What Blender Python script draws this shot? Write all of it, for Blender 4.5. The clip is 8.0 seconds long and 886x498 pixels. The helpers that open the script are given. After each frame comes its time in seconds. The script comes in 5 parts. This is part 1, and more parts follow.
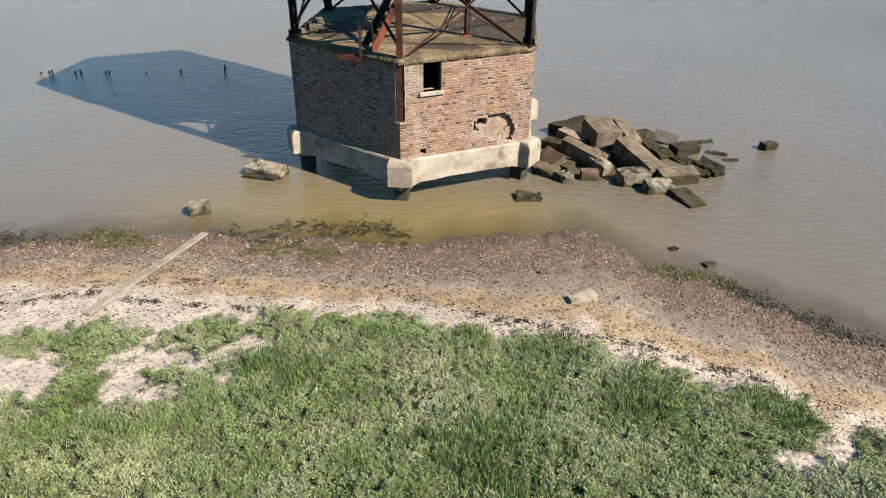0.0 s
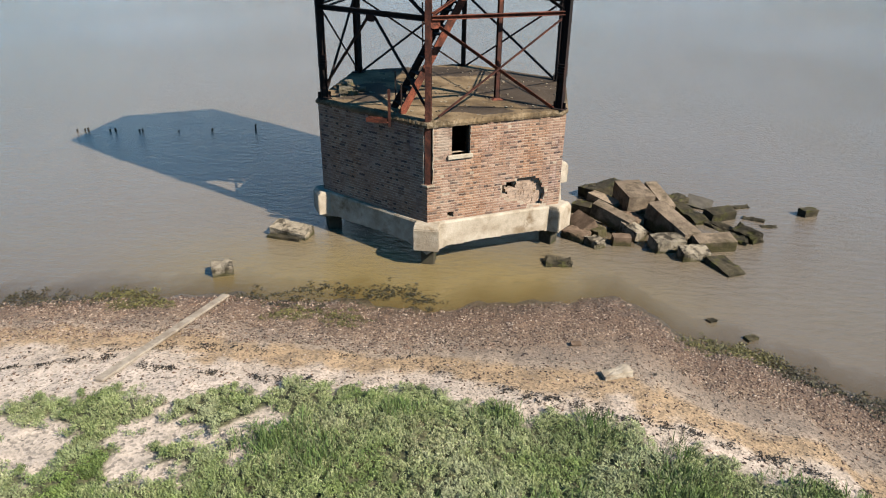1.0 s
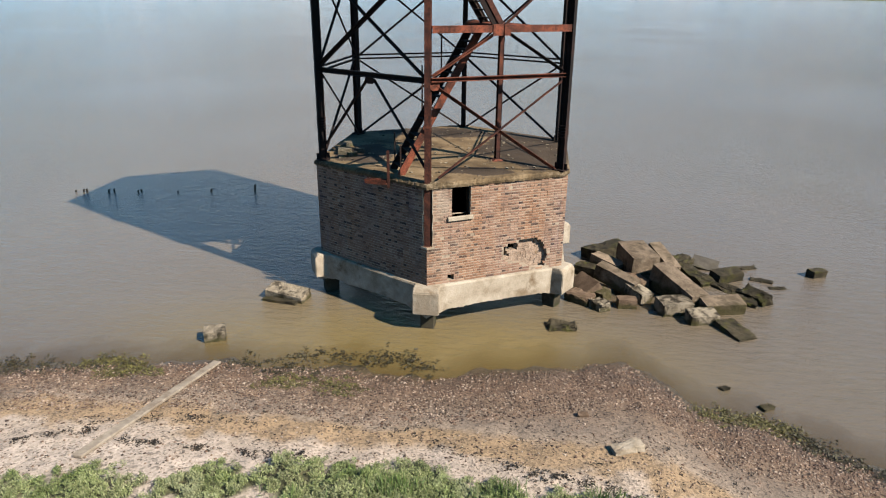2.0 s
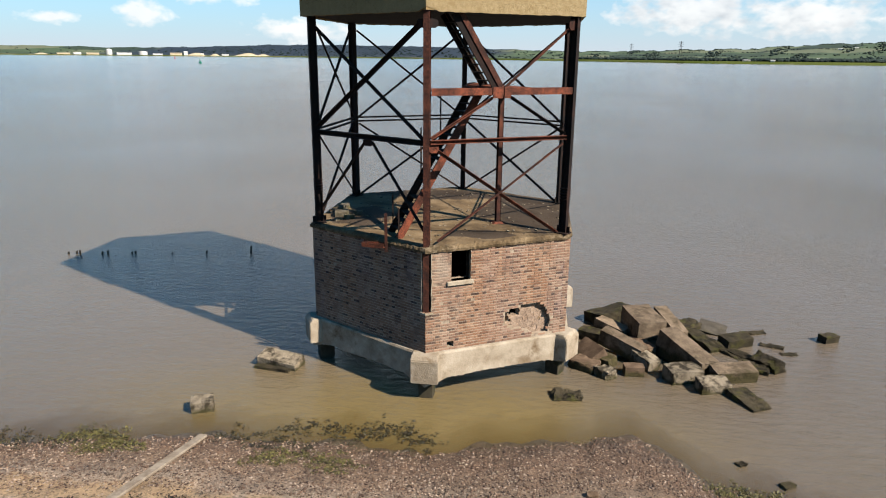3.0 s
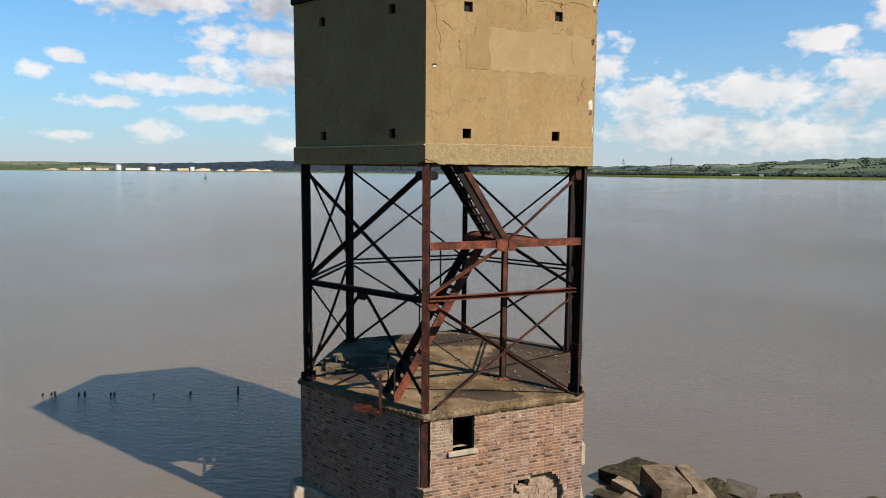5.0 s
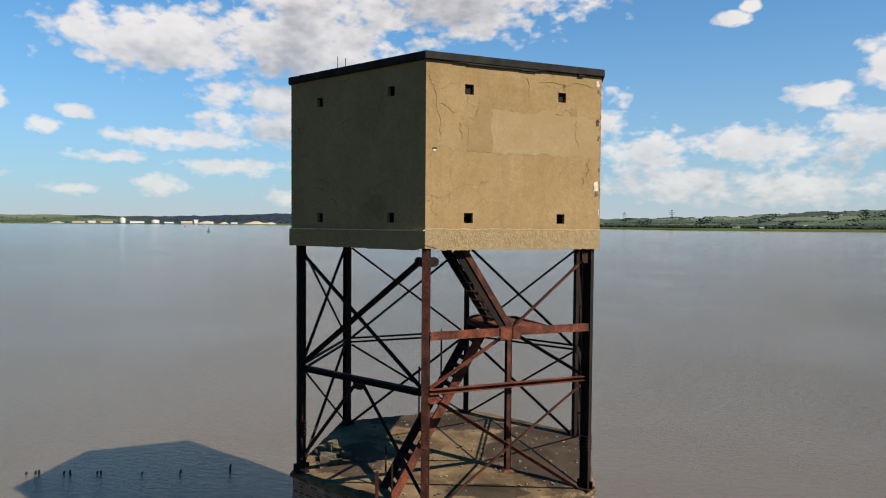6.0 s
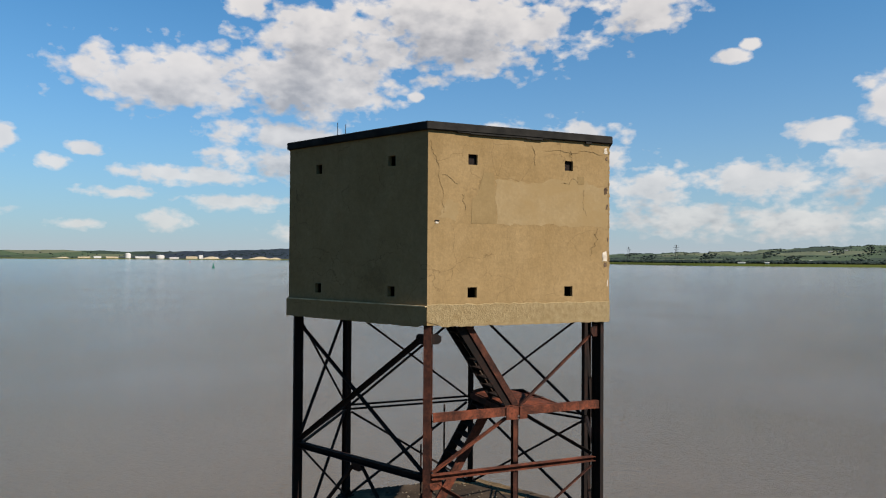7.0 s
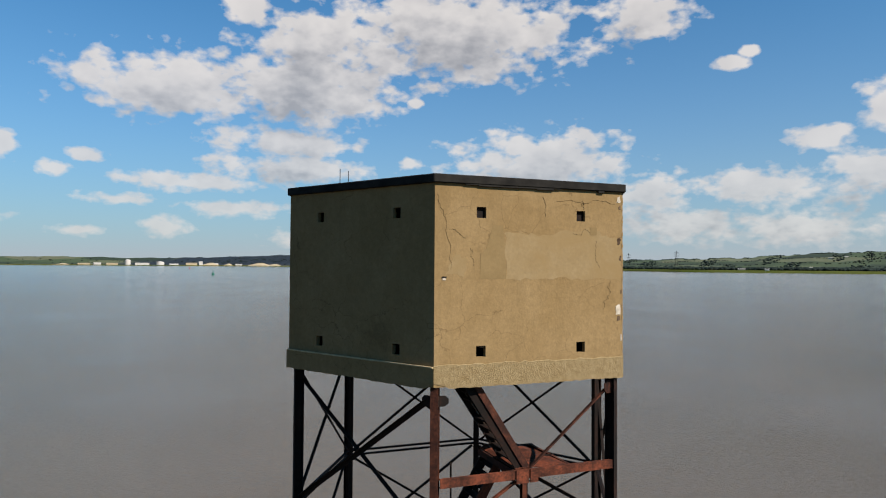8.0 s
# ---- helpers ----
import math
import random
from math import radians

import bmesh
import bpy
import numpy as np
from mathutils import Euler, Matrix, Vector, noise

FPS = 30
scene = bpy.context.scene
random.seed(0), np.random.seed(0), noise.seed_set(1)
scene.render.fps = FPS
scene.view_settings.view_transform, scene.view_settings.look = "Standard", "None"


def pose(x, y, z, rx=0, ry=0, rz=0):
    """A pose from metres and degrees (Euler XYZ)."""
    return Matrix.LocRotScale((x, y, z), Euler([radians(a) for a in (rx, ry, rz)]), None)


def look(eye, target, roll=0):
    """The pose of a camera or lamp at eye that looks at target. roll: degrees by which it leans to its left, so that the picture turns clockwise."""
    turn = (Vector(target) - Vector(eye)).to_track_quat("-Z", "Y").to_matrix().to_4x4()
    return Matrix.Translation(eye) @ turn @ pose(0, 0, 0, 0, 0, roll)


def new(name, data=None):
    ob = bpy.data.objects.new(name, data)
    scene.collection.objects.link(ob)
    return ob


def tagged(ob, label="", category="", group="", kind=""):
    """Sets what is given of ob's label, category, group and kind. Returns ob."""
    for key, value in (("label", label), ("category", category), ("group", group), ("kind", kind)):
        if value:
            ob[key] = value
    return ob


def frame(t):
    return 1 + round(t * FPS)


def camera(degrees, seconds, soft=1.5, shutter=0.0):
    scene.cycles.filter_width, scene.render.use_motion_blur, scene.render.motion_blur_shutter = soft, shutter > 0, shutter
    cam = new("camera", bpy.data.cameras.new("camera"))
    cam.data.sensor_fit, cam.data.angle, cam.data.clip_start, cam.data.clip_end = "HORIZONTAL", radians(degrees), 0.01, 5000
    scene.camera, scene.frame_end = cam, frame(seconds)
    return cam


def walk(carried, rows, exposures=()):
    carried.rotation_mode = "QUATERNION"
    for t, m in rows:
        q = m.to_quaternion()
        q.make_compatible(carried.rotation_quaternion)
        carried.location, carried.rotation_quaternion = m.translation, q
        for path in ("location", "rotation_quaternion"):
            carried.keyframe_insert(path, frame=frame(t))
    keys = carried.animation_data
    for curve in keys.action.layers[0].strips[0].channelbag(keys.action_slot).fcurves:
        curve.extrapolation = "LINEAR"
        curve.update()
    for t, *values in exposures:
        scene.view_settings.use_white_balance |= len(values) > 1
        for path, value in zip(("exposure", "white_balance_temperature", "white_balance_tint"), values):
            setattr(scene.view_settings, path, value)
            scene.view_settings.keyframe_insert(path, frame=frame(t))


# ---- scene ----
cam = camera(66.72, 8.0, soft=1.1)
# seconds, eye x y z, yaw to the left of +y, pitch, roll
PATH = [
    (0, 2.902, -21.712, 8.827, 5.395, -30.469, 0.906),
    (0.5, 2.853, -21.414, 8.82, 5.454, -28.177, 0.823),
    (0.7, 2.831, -21.286, 8.81, 5.474, -27.229, 0.78),
    (0.8, 2.82, -21.221, 8.806, 5.904, -26.754, 0.759),
    (0.9, 2.809, -21.157, 8.801, 6.874, -26.28, 0.737),
    (1, 2.798, -21.093, 8.796, 7.902, -25.806, 0.716),
    (1.1, 2.792, -21.037, 8.79, 7.962, -25.328, 0.703),
    (1.5, 2.766, -20.813, 8.765, 7.983, -23.418, 0.65),
    (3, 2.654, -19.96, 8.68, 8.01, -15.92, 0.553),
    (3.5, 2.517, -19.544, 8.75, 7.807, -13.6, 0.6),
    (4, 2.446, -19.207, 8.994, 7.801, -11.329, 0.616),
    (4.5, 2.429, -18.823, 9.227, 7.939, -8.939, 0.517),
    (6, 2.307, -17.68, 10.2, 8.183, -2.1, 0.42),
    (6.5, 2.333, -17.411, 10.579, 8.559, -0.303, 0.375),
    (7, 2.247, -17.082, 10.993, 8.566, 0.879, 0.383),
    (7.5, 2.154, -16.784, 11.477, 8.633, 1.325, 0.376),
    (8, 2.019, -16.56, 11.969, 8.56, 1.404, 0.379),
]

def aim(x, y, z, yaw, pitch, roll):
    a, p = radians(yaw), radians(pitch)
    way = Vector((-math.sin(a) * math.cos(p), math.cos(a) * math.cos(p), math.sin(p)))
    return look((x, y, z), Vector((x, y, z)) + way, roll)


walk(cam, [(t, aim(*row)) for t, *row in PATH], [(0, 2.04, 6500, 10), (1.5, 1.9, 6550, 11), (3.0, 1.76, 6800, 13), (4.5, 1.57, 6900, 14), (6.5, 1.29, 6850, 13), (8.0, 1.12, 6800, 13)])

# ---------------------------------------------------------------- light
SUN_AZ, SUN_EL = radians(117.6), radians(41.2)      # clockwise from +y, above the horizon
SUN_WAY = Vector((math.sin(SUN_AZ) * math.cos(SUN_EL), math.cos(SUN_AZ) * math.cos(SUN_EL), math.sin(SUN_EL)))
sun = new("sun", bpy.data.lights.new("sun", "SUN"))
sun.data.energy, sun.data.angle, sun.data.color = 5.0, radians(0.53), (1.0, 0.91, 0.79)
sun.matrix_world = look(SUN_WAY * 100, (0, 0, 0))


CLOUD = 7.1


class Nodes:
    """Short-hand for building node trees."""

    def __init__(self, tree):
        self.tree = tree
        tree.nodes.clear()

    def add(self, kind):
        return self.tree.nodes.new(kind)

    def link(self, a, b):
        self.tree.links.new(a, b)

    def put(self, node, slot, value):
        if isinstance(value, bpy.types.NodeSocket):
            self.link(value, node.inputs[slot])
        elif value is not None:
            node.inputs[slot].default_value = value

    def math(self, op, a, b=None, clamp=False):
        n = self.add("ShaderNodeMath")
        n.operation, n.use_clamp = op, clamp
        self.put(n, 0, a)
        self.put(n, 1, b)
        return n.outputs[0]

    def mix(self, fac, a, b, blend="MIX"):
        n = self.add("ShaderNodeMix")
        n.data_type, n.blend_type = "RGBA", blend
        self.put(n, 0, fac)
        self.put(n, 6, a if not isinstance(a, tuple) or len(a) == 4 else (*a, 1))
        self.put(n, 7, b if not isinstance(b, tuple) or len(b) == 4 else (*b, 1))
        return n.outputs[2]

    def noise(self, vec, scale, detail=4.0, rough=0.55, distort=0.0):
        n = self.add("ShaderNodeTexNoise")
        n.inputs["Scale"].default_value = scale
        n.inputs["Detail"].default_value = detail
        n.inputs["Roughness"].default_value = rough
        n.inputs["Distortion"].default_value = distort
        self.link(vec, n.inputs["Vector"])
        return n.outputs[0]

    def ramp(self, fac, *stops):
        n = self.add("ShaderNodeValToRGB")
        while len(n.color_ramp.elements) < len(stops):
            n.color_ramp.elements.new(0.5)
        for e, (at, col) in zip(n.color_ramp.elements, stops):
            e.position = at
            e.color = (col, col, col, 1) if isinstance(col, (int, float)) else (*col, 1)
        self.link(fac, n.inputs[0])
        return n.outputs[0]

    def spot(self, vec, loc, size):
        """Distance from loc in units of size."""
        m = self.add("ShaderNodeMapping")
        m.inputs["Scale"].default_value = [1 / s for s in size]
        m.inputs["Location"].default_value = [-l / s for l, s in zip(loc, size)]
        self.link(vec, m.inputs["Vector"])
        n = self.add("ShaderNodeVectorMath")
        n.operation = "LENGTH"
        self.link(m.outputs[0], n.inputs[0])
        return n.outputs["Value"]


world = bpy.data.worlds.new("sky")
scene.world = world
world.use_nodes = True
N = Nodes(world.node_tree)
sky = N.add("ShaderNodeTexSky")
sky.sky_type, sky.sun_disc, sky.sun_elevation, sky.sun_rotation = "NISHITA", False, SUN_EL, SUN_AZ
sky.air_density, sky.dust_density, sky.ozone_density = 1.0, 0.6, 2.5
coord = N.add("ShaderNodeTexCoord").outputs["Generated"]
sep = N.add("ShaderNodeSeparateXYZ")
N.link(coord, sep.inputs[0])
az = N.math("MULTIPLY", N.math("ARCTAN2", sep.outputs[0], sep.outputs[1]), 57.29578)
el = N.math("MULTIPLY", N.math("ARCSINE", sep.outputs[2]), 57.29578)
# cumulus heaps: azimuth, elevation, half width, half height, in degrees
HEAPS = [(-31, 14.0, 8.4, 2.7), (-20, 14.6, 8.5, 3.6), (-8, 19.2, 12.6, 4.6), (-19.5, 18.2, 6, 2.6), (8.0, 20.0, 4.2, 2.2), (-21.5, 10.2, 6.6, 1.4), (-21.0, 7.8, 6.8, 1.3),
         (-29, 6.5, 5.2, 0.8), (-36.6, 8.2, 1.6, 0.6), (-38.5, 7.0, 1.3, 0.6), (-42.5, 8.6, 1.6, 1.1), (-0.6, 8.8, 8.4, 2.8), (8.2, 6.0, 3.2, 2.2), (-11.5, 8.6, 1.3, 0.7), (-11.0, 13.5, 0.8, 0.5),
         (14.6, 15.8, 1.5, 0.6), (16.0, 16.4, 0.9, 0.5), (21.0, 9.7, 2.2, 1.2), (25.4, 11.4, 2.6, 2.0), (16.7, 6.4, 4.8, 1.7), (24.4, 7.0, 4.8, 1.9), (20.5, 20.6, 0.9, 0.4),
         (-30.9, 2.9, 1.8, 0.8), (-25.6, 4.6, 4.2, 0.7), (-25.1, 20.3, 2.0, 1.6), (-37.0, 2.5, 1.6, 0.4), (-43.0, 3.2, 2.0, 0.4), (-43.5, 5.4, 1.6, 0.4), (-34.5, 5.0, 2.8, 0.5), (-19.5, 2.0, 3.6, 0.8), (11.5, 3.4, 5.6, 1.4), (20, 3.0, 6.4, 1.2)]


def clouds(az_in, el_in, heaps, fine=8.0):
    """How deep inside a cloud the direction lies: above nought is cloud."""
    flat = N.add("ShaderNodeCombineXYZ")
    N.put(flat, 0, az_in)
    N.put(flat, 1, el_in)
    vec = flat.outputs[0]
    near = None
    for a, e, w, h in heaps:
        d = N.spot(vec, (a, e, 0), (w, h, 1))
        near = d if near is None else N.math("MINIMUM", near, d)
    stretched = N.add("ShaderNodeMapping")
    stretched.inputs["Scale"].default_value = (0.62, 1.0, 1.0)
    N.link(vec, stretched.inputs["Vector"])
    big = N.noise(stretched.outputs[0], 0.5, fine, 0.46, 0.1)
    small = N.noise(stretched.outputs[0], 1.7, fine - 1.0, 0.5, 0.2)
    puff = N.add("ShaderNodeTexVoronoi")                # rounded heads
    puff.feature = "SMOOTH_F1"
    puff.inputs["Scale"].default_value = 0.75
    puff.inputs["Detail"].default_value = 1.0
    puff.inputs["Smoothness"].default_value = 0.35
    N.link(stretched.outputs[0], puff.inputs["Vector"])
    heads = N.math("MULTIPLY", N.math("SUBTRACT", 0.78, puff.outputs["Distance"]), 0.6)
    low = N.math("MULTIPLY", N.math("SUBTRACT", 11.0, el_in), 0.09, True)
    fray = N.noise(stretched.outputs[0], 3.0, 2.0, 0.45, 0.0)
    heads = N.math("ADD", heads, N.math("MULTIPLY", N.math("SUBTRACT", fray, 0.5), 0.36))
    rag = N.math("ADD", N.math("MULTIPLY", N.math("SUBTRACT", big, 0.5), 1.35), N.math("MULTIPLY", N.math("SUBTRACT", small, 0.5), N.math("ADD", 0.55, N.math("MULTIPLY", low, 1.5))))
    return N.math("ADD", N.math("SUBTRACT", 1.0, near), N.math("ADD", rag, heads))


LARGE = [h for h in HEAPS if h[2] * h[3] > 6]
deep = clouds(az, el, HEAPS)
above = clouds(N.math("ADD", az, 0.6), N.math("ADD", el, 1.0), LARGE, 4.0)
higher = clouds(N.math("ADD", az, 1.2), N.math("ADD", el, 2.6), LARGE, 2.0)
crisp = N.math("ADD", 0.9, N.math("MULTIPLY", N.math("MAXIMUM", N.math("MINIMUM", el, 11.0), 0.0), 0.16))
veil = N.math("MULTIPLY", N.math("MULTIPLY", N.math("SUBTRACT", 9.0, el), 0.12, True), 0.3)
cover = N.math("SMOOTH_MIN", N.math("MULTIPLY", N.math("MAXIMUM", N.math("ADD", deep, veil), 0.0), crisp), 0.97, True)
cover.node.inputs[2].default_value = 0.2
laden = N.math("ADD", N.math("MULTIPLY", N.math("MAXIMUM", above, 0.0), 0.45), N.math("MULTIPLY", N.math("MAXIMUM", higher, 0.0), 0.55))
billow = N.ramp(N.noise(coord, 22.0, 2, 0.45, 0.2), (0.36, 0.9), (0.6, 1.0))
thick = N.mix(1.0, N.ramp(laden, (0.0, 1.0), (0.3, 0.92), (0.6, 0.76), (0.95, 0.54)), billow, "MULTIPLY")
cloud_colour = N.mix(1.0, thick, N.mix(thick, (0.9, 0.96, 1.08), (1.0, 0.985, 0.96)), "MULTIPLY")
cloud_colour = N.mix(1.0, cloud_colour, (CLOUD, CLOUD, CLOUD), "MULTIPLY")
# haze whitens the sky near the horizon
haze = N.math("POWER", 2.718, N.math("MULTIPLY", N.math("MAXIMUM", el, 0.0), -0.093))
blue = N.mix(1.0, sky.outputs[0], (0.09, 0.84, 1.22), "MULTIPLY")
clear = N.mix(N.math("MULTIPLY", haze, 0.94), blue, (4.05, 4.5, 5.1))
cover = N.math("MULTIPLY", cover, N.math("SUBTRACT", 1.0, N.math("MULTIPLY", haze, 0.4)))
back = N.add("ShaderNodeBackground")
back.inputs["Strength"].default_value = 0.05
N.link(N.mix(cover, clear, cloud_colour), back.inputs[0])
N.link(back.outputs[0], N.add("ShaderNodeOutputWorld").inputs[0])

# ---------------------------------------------------------------- materials
def material(name):
    m = bpy.data.materials.new(name)
    m.use_nodes = True
    n = Nodes(m.node_tree)
    out = n.add("ShaderNodeOutputMaterial")
    b = n.add("ShaderNodeBsdfPrincipled")
    n.link(b.outputs[0], out.inputs[0])
    n.place = n.add("ShaderNodeNewGeometry").outputs["Position"]
    return m, n, b


def relief(n, b, height, strength=0.4, distance=0.01):
    bump = n.add("ShaderNodeBump")
    bump.inputs["Strength"].default_value = strength
    bump.inputs["Distance"].default_value = distance
    n.link(height, bump.inputs["Height"])
    n.link(bump.outputs[0], b.inputs["Normal"])


def island(n):
    return n.add("ShaderNodeNewGeometry").outputs["Random Per Island"]


def single(n):
    return n.add("ShaderNodeObjectInfo").outputs["Random"]


def mottled(name, dark, light, scale, rough=0.9, grain=40.0, stain=None, stain_scale=1.0, stain_at=(0.5, 0.7), bump=0.5, bump_size=0.01, per=None, vary=0.25, grit=0.35, tide=0.0, gloss=0.08):
    """A worn solid surface: two tones at one scale, grain, and stains of a third tone at another."""
    m, n, b = material(name)
    base = n.ramp(n.noise(n.place, scale, 6, 0.6), (0.32, dark), (0.68, light))
    fine = n.noise(n.place, grain, 5, 0.65)
    col = n.mix(grit, base, n.ramp(fine, (0.3, 0.35), (0.7, 1.0)), "MULTIPLY")
    if stain:
        mask = n.ramp(n.noise(n.place, stain_scale, 5, 0.62, 0.4), (stain_at[0], 0.0), (stain_at[1], 1.0))
        col = n.mix(mask, col, stain)
    if per:
        r = (island if per == "island" else single)(n)
        col = n.mix(1.0, col, n.ramp(r, (0.0, 1 - vary), (1.0, 1 + vary)), "MULTIPLY")
    if tide:
        # algae up to the tide line; set high, it also paints in flank shade
        sep = n.add("ShaderNodeSeparateXYZ")
        n.link(n.place, sep.inputs[0])
        line = n.math("ADD", n.math("SUBTRACT", tide, sep.outputs[2]), n.math("MULTIPLY", n.math("SUBTRACT", n.noise(n.place, 3.5, 5, 0.6), 0.5), 0.5))
        col = n.mix(n.ramp(line, (0.0, 0.0), (0.12, 0.85)), col, n.ramp(fine, (0.35, (0.0112, 0.0104, 0.0048)), (0.65, (0.04, 0.036, 0.0128))))
    n.link(col, b.inputs["Base Color"])
    b.inputs["Roughness"].default_value = rough
    b.inputs["Specular IOR Level"].default_value = gloss
    relief(n, b, n.math("ADD", fine, n.noise(n.place, scale * 2, 4)), bump, bump_size)
    return m


def brick_material(name, random_of, burnt=False):
    m, n, b = material(name)
    if burnt:
        stops = (0.0, (0.036, 0.025, 0.023)), (0.5, (0.062, 0.041, 0.034)), (1.0, (0.1, 0.064, 0.049))
    else:
        stops = (0.0, (0.085, 0.048, 0.034)), (0.12, (0.126, 0.075, 0.054)), (0.75, (0.152, 0.094, 0.068)), (1.0, (0.19, 0.13, 0.098))
    tone = n.ramp(random_of(n), *stops)
    # runs of orange and of grey-mauve brick, drawn out downwards
    drawn = n.add("ShaderNodeMapping")
    drawn.inputs["Scale"].default_value = (1.6, 1.6, 0.4)
    n.link(n.place, drawn.inputs["Vector"])
    runs = n.noise(drawn.outputs[0], 1.0, 4, 0.6, 0.3)
    tone = n.mix(n.ramp(runs, (0.5, 0.0), (0.62, 0.8)), tone, (1.08, 0.98, 0.84), "MULTIPLY")
    tone = n.mix(n.ramp(runs, (0.36, 0.8), (0.46, 0.0)), tone, (0.78, 0.82, 0.98), "MULTIPLY")
    lime = n.ramp(n.noise(n.place, 0.8, 6, 0.65, 0.3), (0.5, 0.0), (0.75, 0.45))
    bloom = n.math("ADD", n.math("SUBTRACT", 1.0, n.spot(n.place, (0.38, -3.96, 3.55), (0.32, 0.3, 0.6))), n.math("MULTIPLY", n.math("SUBTRACT", n.noise(n.place, 5, 6, 0.7), 0.5), 1.6))
    lime = n.math("MAXIMUM", lime, n.ramp(bloom, (0.1, 0.0), (0.6, 0.7)))
    col = n.mix(lime, tone, (0.19, 0.155, 0.122))
    soot = n.ramp(n.noise(n.place, 2.3, 5, 0.6), (0.58, 0.0), (0.85, 0.35))
    col = n.mix(soot, col, (0.04, 0.027, 0.023))
    fine = n.noise(n.place, 60, 5, 0.75)
    col = n.mix(0.6, col, n.ramp(fine, (0.3, 0.45), (0.7, 1.2)), "MULTIPLY")
    n.link(col, b.inputs["Base Color"])
    b.inputs["Roughness"].default_value = 0.92
    b.inputs["Specular IOR Level"].default_value = 0.05
    relief(n, b, fine, 0.7, 0.008)
    return m


def rust_material(name, dark, mid, bright):
    m, n, b = material(name)
    big = n.noise(n.place, 2.4, 6, 0.65, 0.3)
    fine = n.noise(n.place, 26, 6, 0.7)
    both = n.math("ADD", n.math("MULTIPLY", big, 0.55), n.math("MULTIPLY", fine, 0.45))
    n.link(n.ramp(both, (0.38, dark), (0.49, mid), (0.6, bright)), b.inputs["Base Color"])
    b.inputs["Roughness"].default_value = 0.82
    b.inputs["Metallic"].default_value = 0.0
    b.inputs["Specular IOR Level"].default_value = 0.15
    relief(n, b, fine, 0.5, 0.006)
    return m


BRICK = brick_material("old_brick", island)
BRICK_ONE = brick_material("old_brick_single", single)
BURNT = brick_material("burnt_header", island, True)
BURNT_ONE = brick_material("burnt_header_single", single, True)
MORTAR = mottled("mortar", (0.16, 0.126, 0.093), (0.235, 0.195, 0.15), 1.6, grain=60, stain=(0.07, 0.05, 0.038), stain_scale=2.2, stain_at=(0.5, 0.68))
PALE_BRICK = mottled("pale_inner_masonry", (0.1376, 0.0972, 0.0722), (0.2150, 0.1617, 0.1221), 5, grain=60, stain=(0.1032, 0.0688, 0.0387), stain_scale=4.0, stain_at=(0.58, 0.72), bump=0.8, bump_size=0.02, per="island", vary=0.12)
PLINTH = mottled("plinth_concrete", (0.15, 0.121, 0.086), (0.262, 0.23, 0.183), 1.9, grain=26, stain=(0.075, 0.05, 0.027), stain_scale=1.7, stain_at=(0.52, 0.72), bump=0.8, bump_size=0.015)


def roofing_material():
    """Bare roof concrete: tan where the screed is left, grey-brown where it is gone, moss along the rim."""
    m, n, b = material("roof_concrete")
    cloud = n.noise(n.place, 0.9, 6, 0.62, 0.4)
    fine = n.noise(n.place, 24, 6, 0.7)
    col = n.ramp(cloud, (0.33, (0.036, 0.025, 0.014)), (0.48, (0.076, 0.053, 0.029)), (0.66, (0.128, 0.094, 0.056)))
    edge = n.math("MULTIPLY", n.math("SUBTRACT", n.noise(n.place, 1.3, 5, 0.65, 0.5), 0.5), 1.5)
    for loc, size in (((2.5, 0.9, 4.14), (1.75, 2.9, 9)), ((-0.6, 2.6, 4.14), (2.2, 0.9, 9)), ((-2.4, -1.0, 4.14), (0.9, 1.3, 9)), ((1.2, -2.6, 4.14), (1.0, 0.45, 9))):
        worn = n.ramp(n.math("ADD", n.math("SUBTRACT", 1.0, n.spot(n.place, loc, size)), edge), (0.0, 0.0), (0.1, 0.85))
        col = n.mix(worn, col, n.ramp(cloud, (0.35, (0.014, 0.0105, 0.008)), (0.65, (0.026, 0.02, 0.016))))
    rim = n.math("ADD", n.spot(n.place, (0, 0, 4.14), (4.2, 4.2, 9)), n.math("MULTIPLY", n.math("SUBTRACT", n.noise(n.place, 3.2, 5, 0.7), 0.5), 0.35))
    col = n.mix(n.ramp(rim, (0.86, 0.0), (1.0, 0.75)), col, n.ramp(n.noise(n.place, 7, 5, 0.7), (0.38, (0.012, 0.0105, 0.0065)), (0.5, (0.04, 0.031, 0.019)), (0.66, (0.15, 0.12, 0.085))))
    col = n.mix(0.6, col, n.ramp(fine, (0.3, 0.5), (0.7, 1.25)), "MULTIPLY")
    n.link(col, b.inputs["Base Color"])
    b.inputs["Roughness"].default_value = 0.9
    b.inputs["Specular IOR Level"].default_value = 0.08
    relief(n, b, n.math("ADD", fine, cloud), 0.7, 0.015)
    return m


ROOFING = roofing_material()
MOSSY_EDGE = mottled("mossy_concrete", (0.0279, 0.0248, 0.0170), (0.1115, 0.0960, 0.0712), 4, grain=35, stain=(0.0495, 0.0464, 0.0186), stain_scale=3.0, stain_at=(0.5, 0.65), bump=0.8, bump_size=0.03)


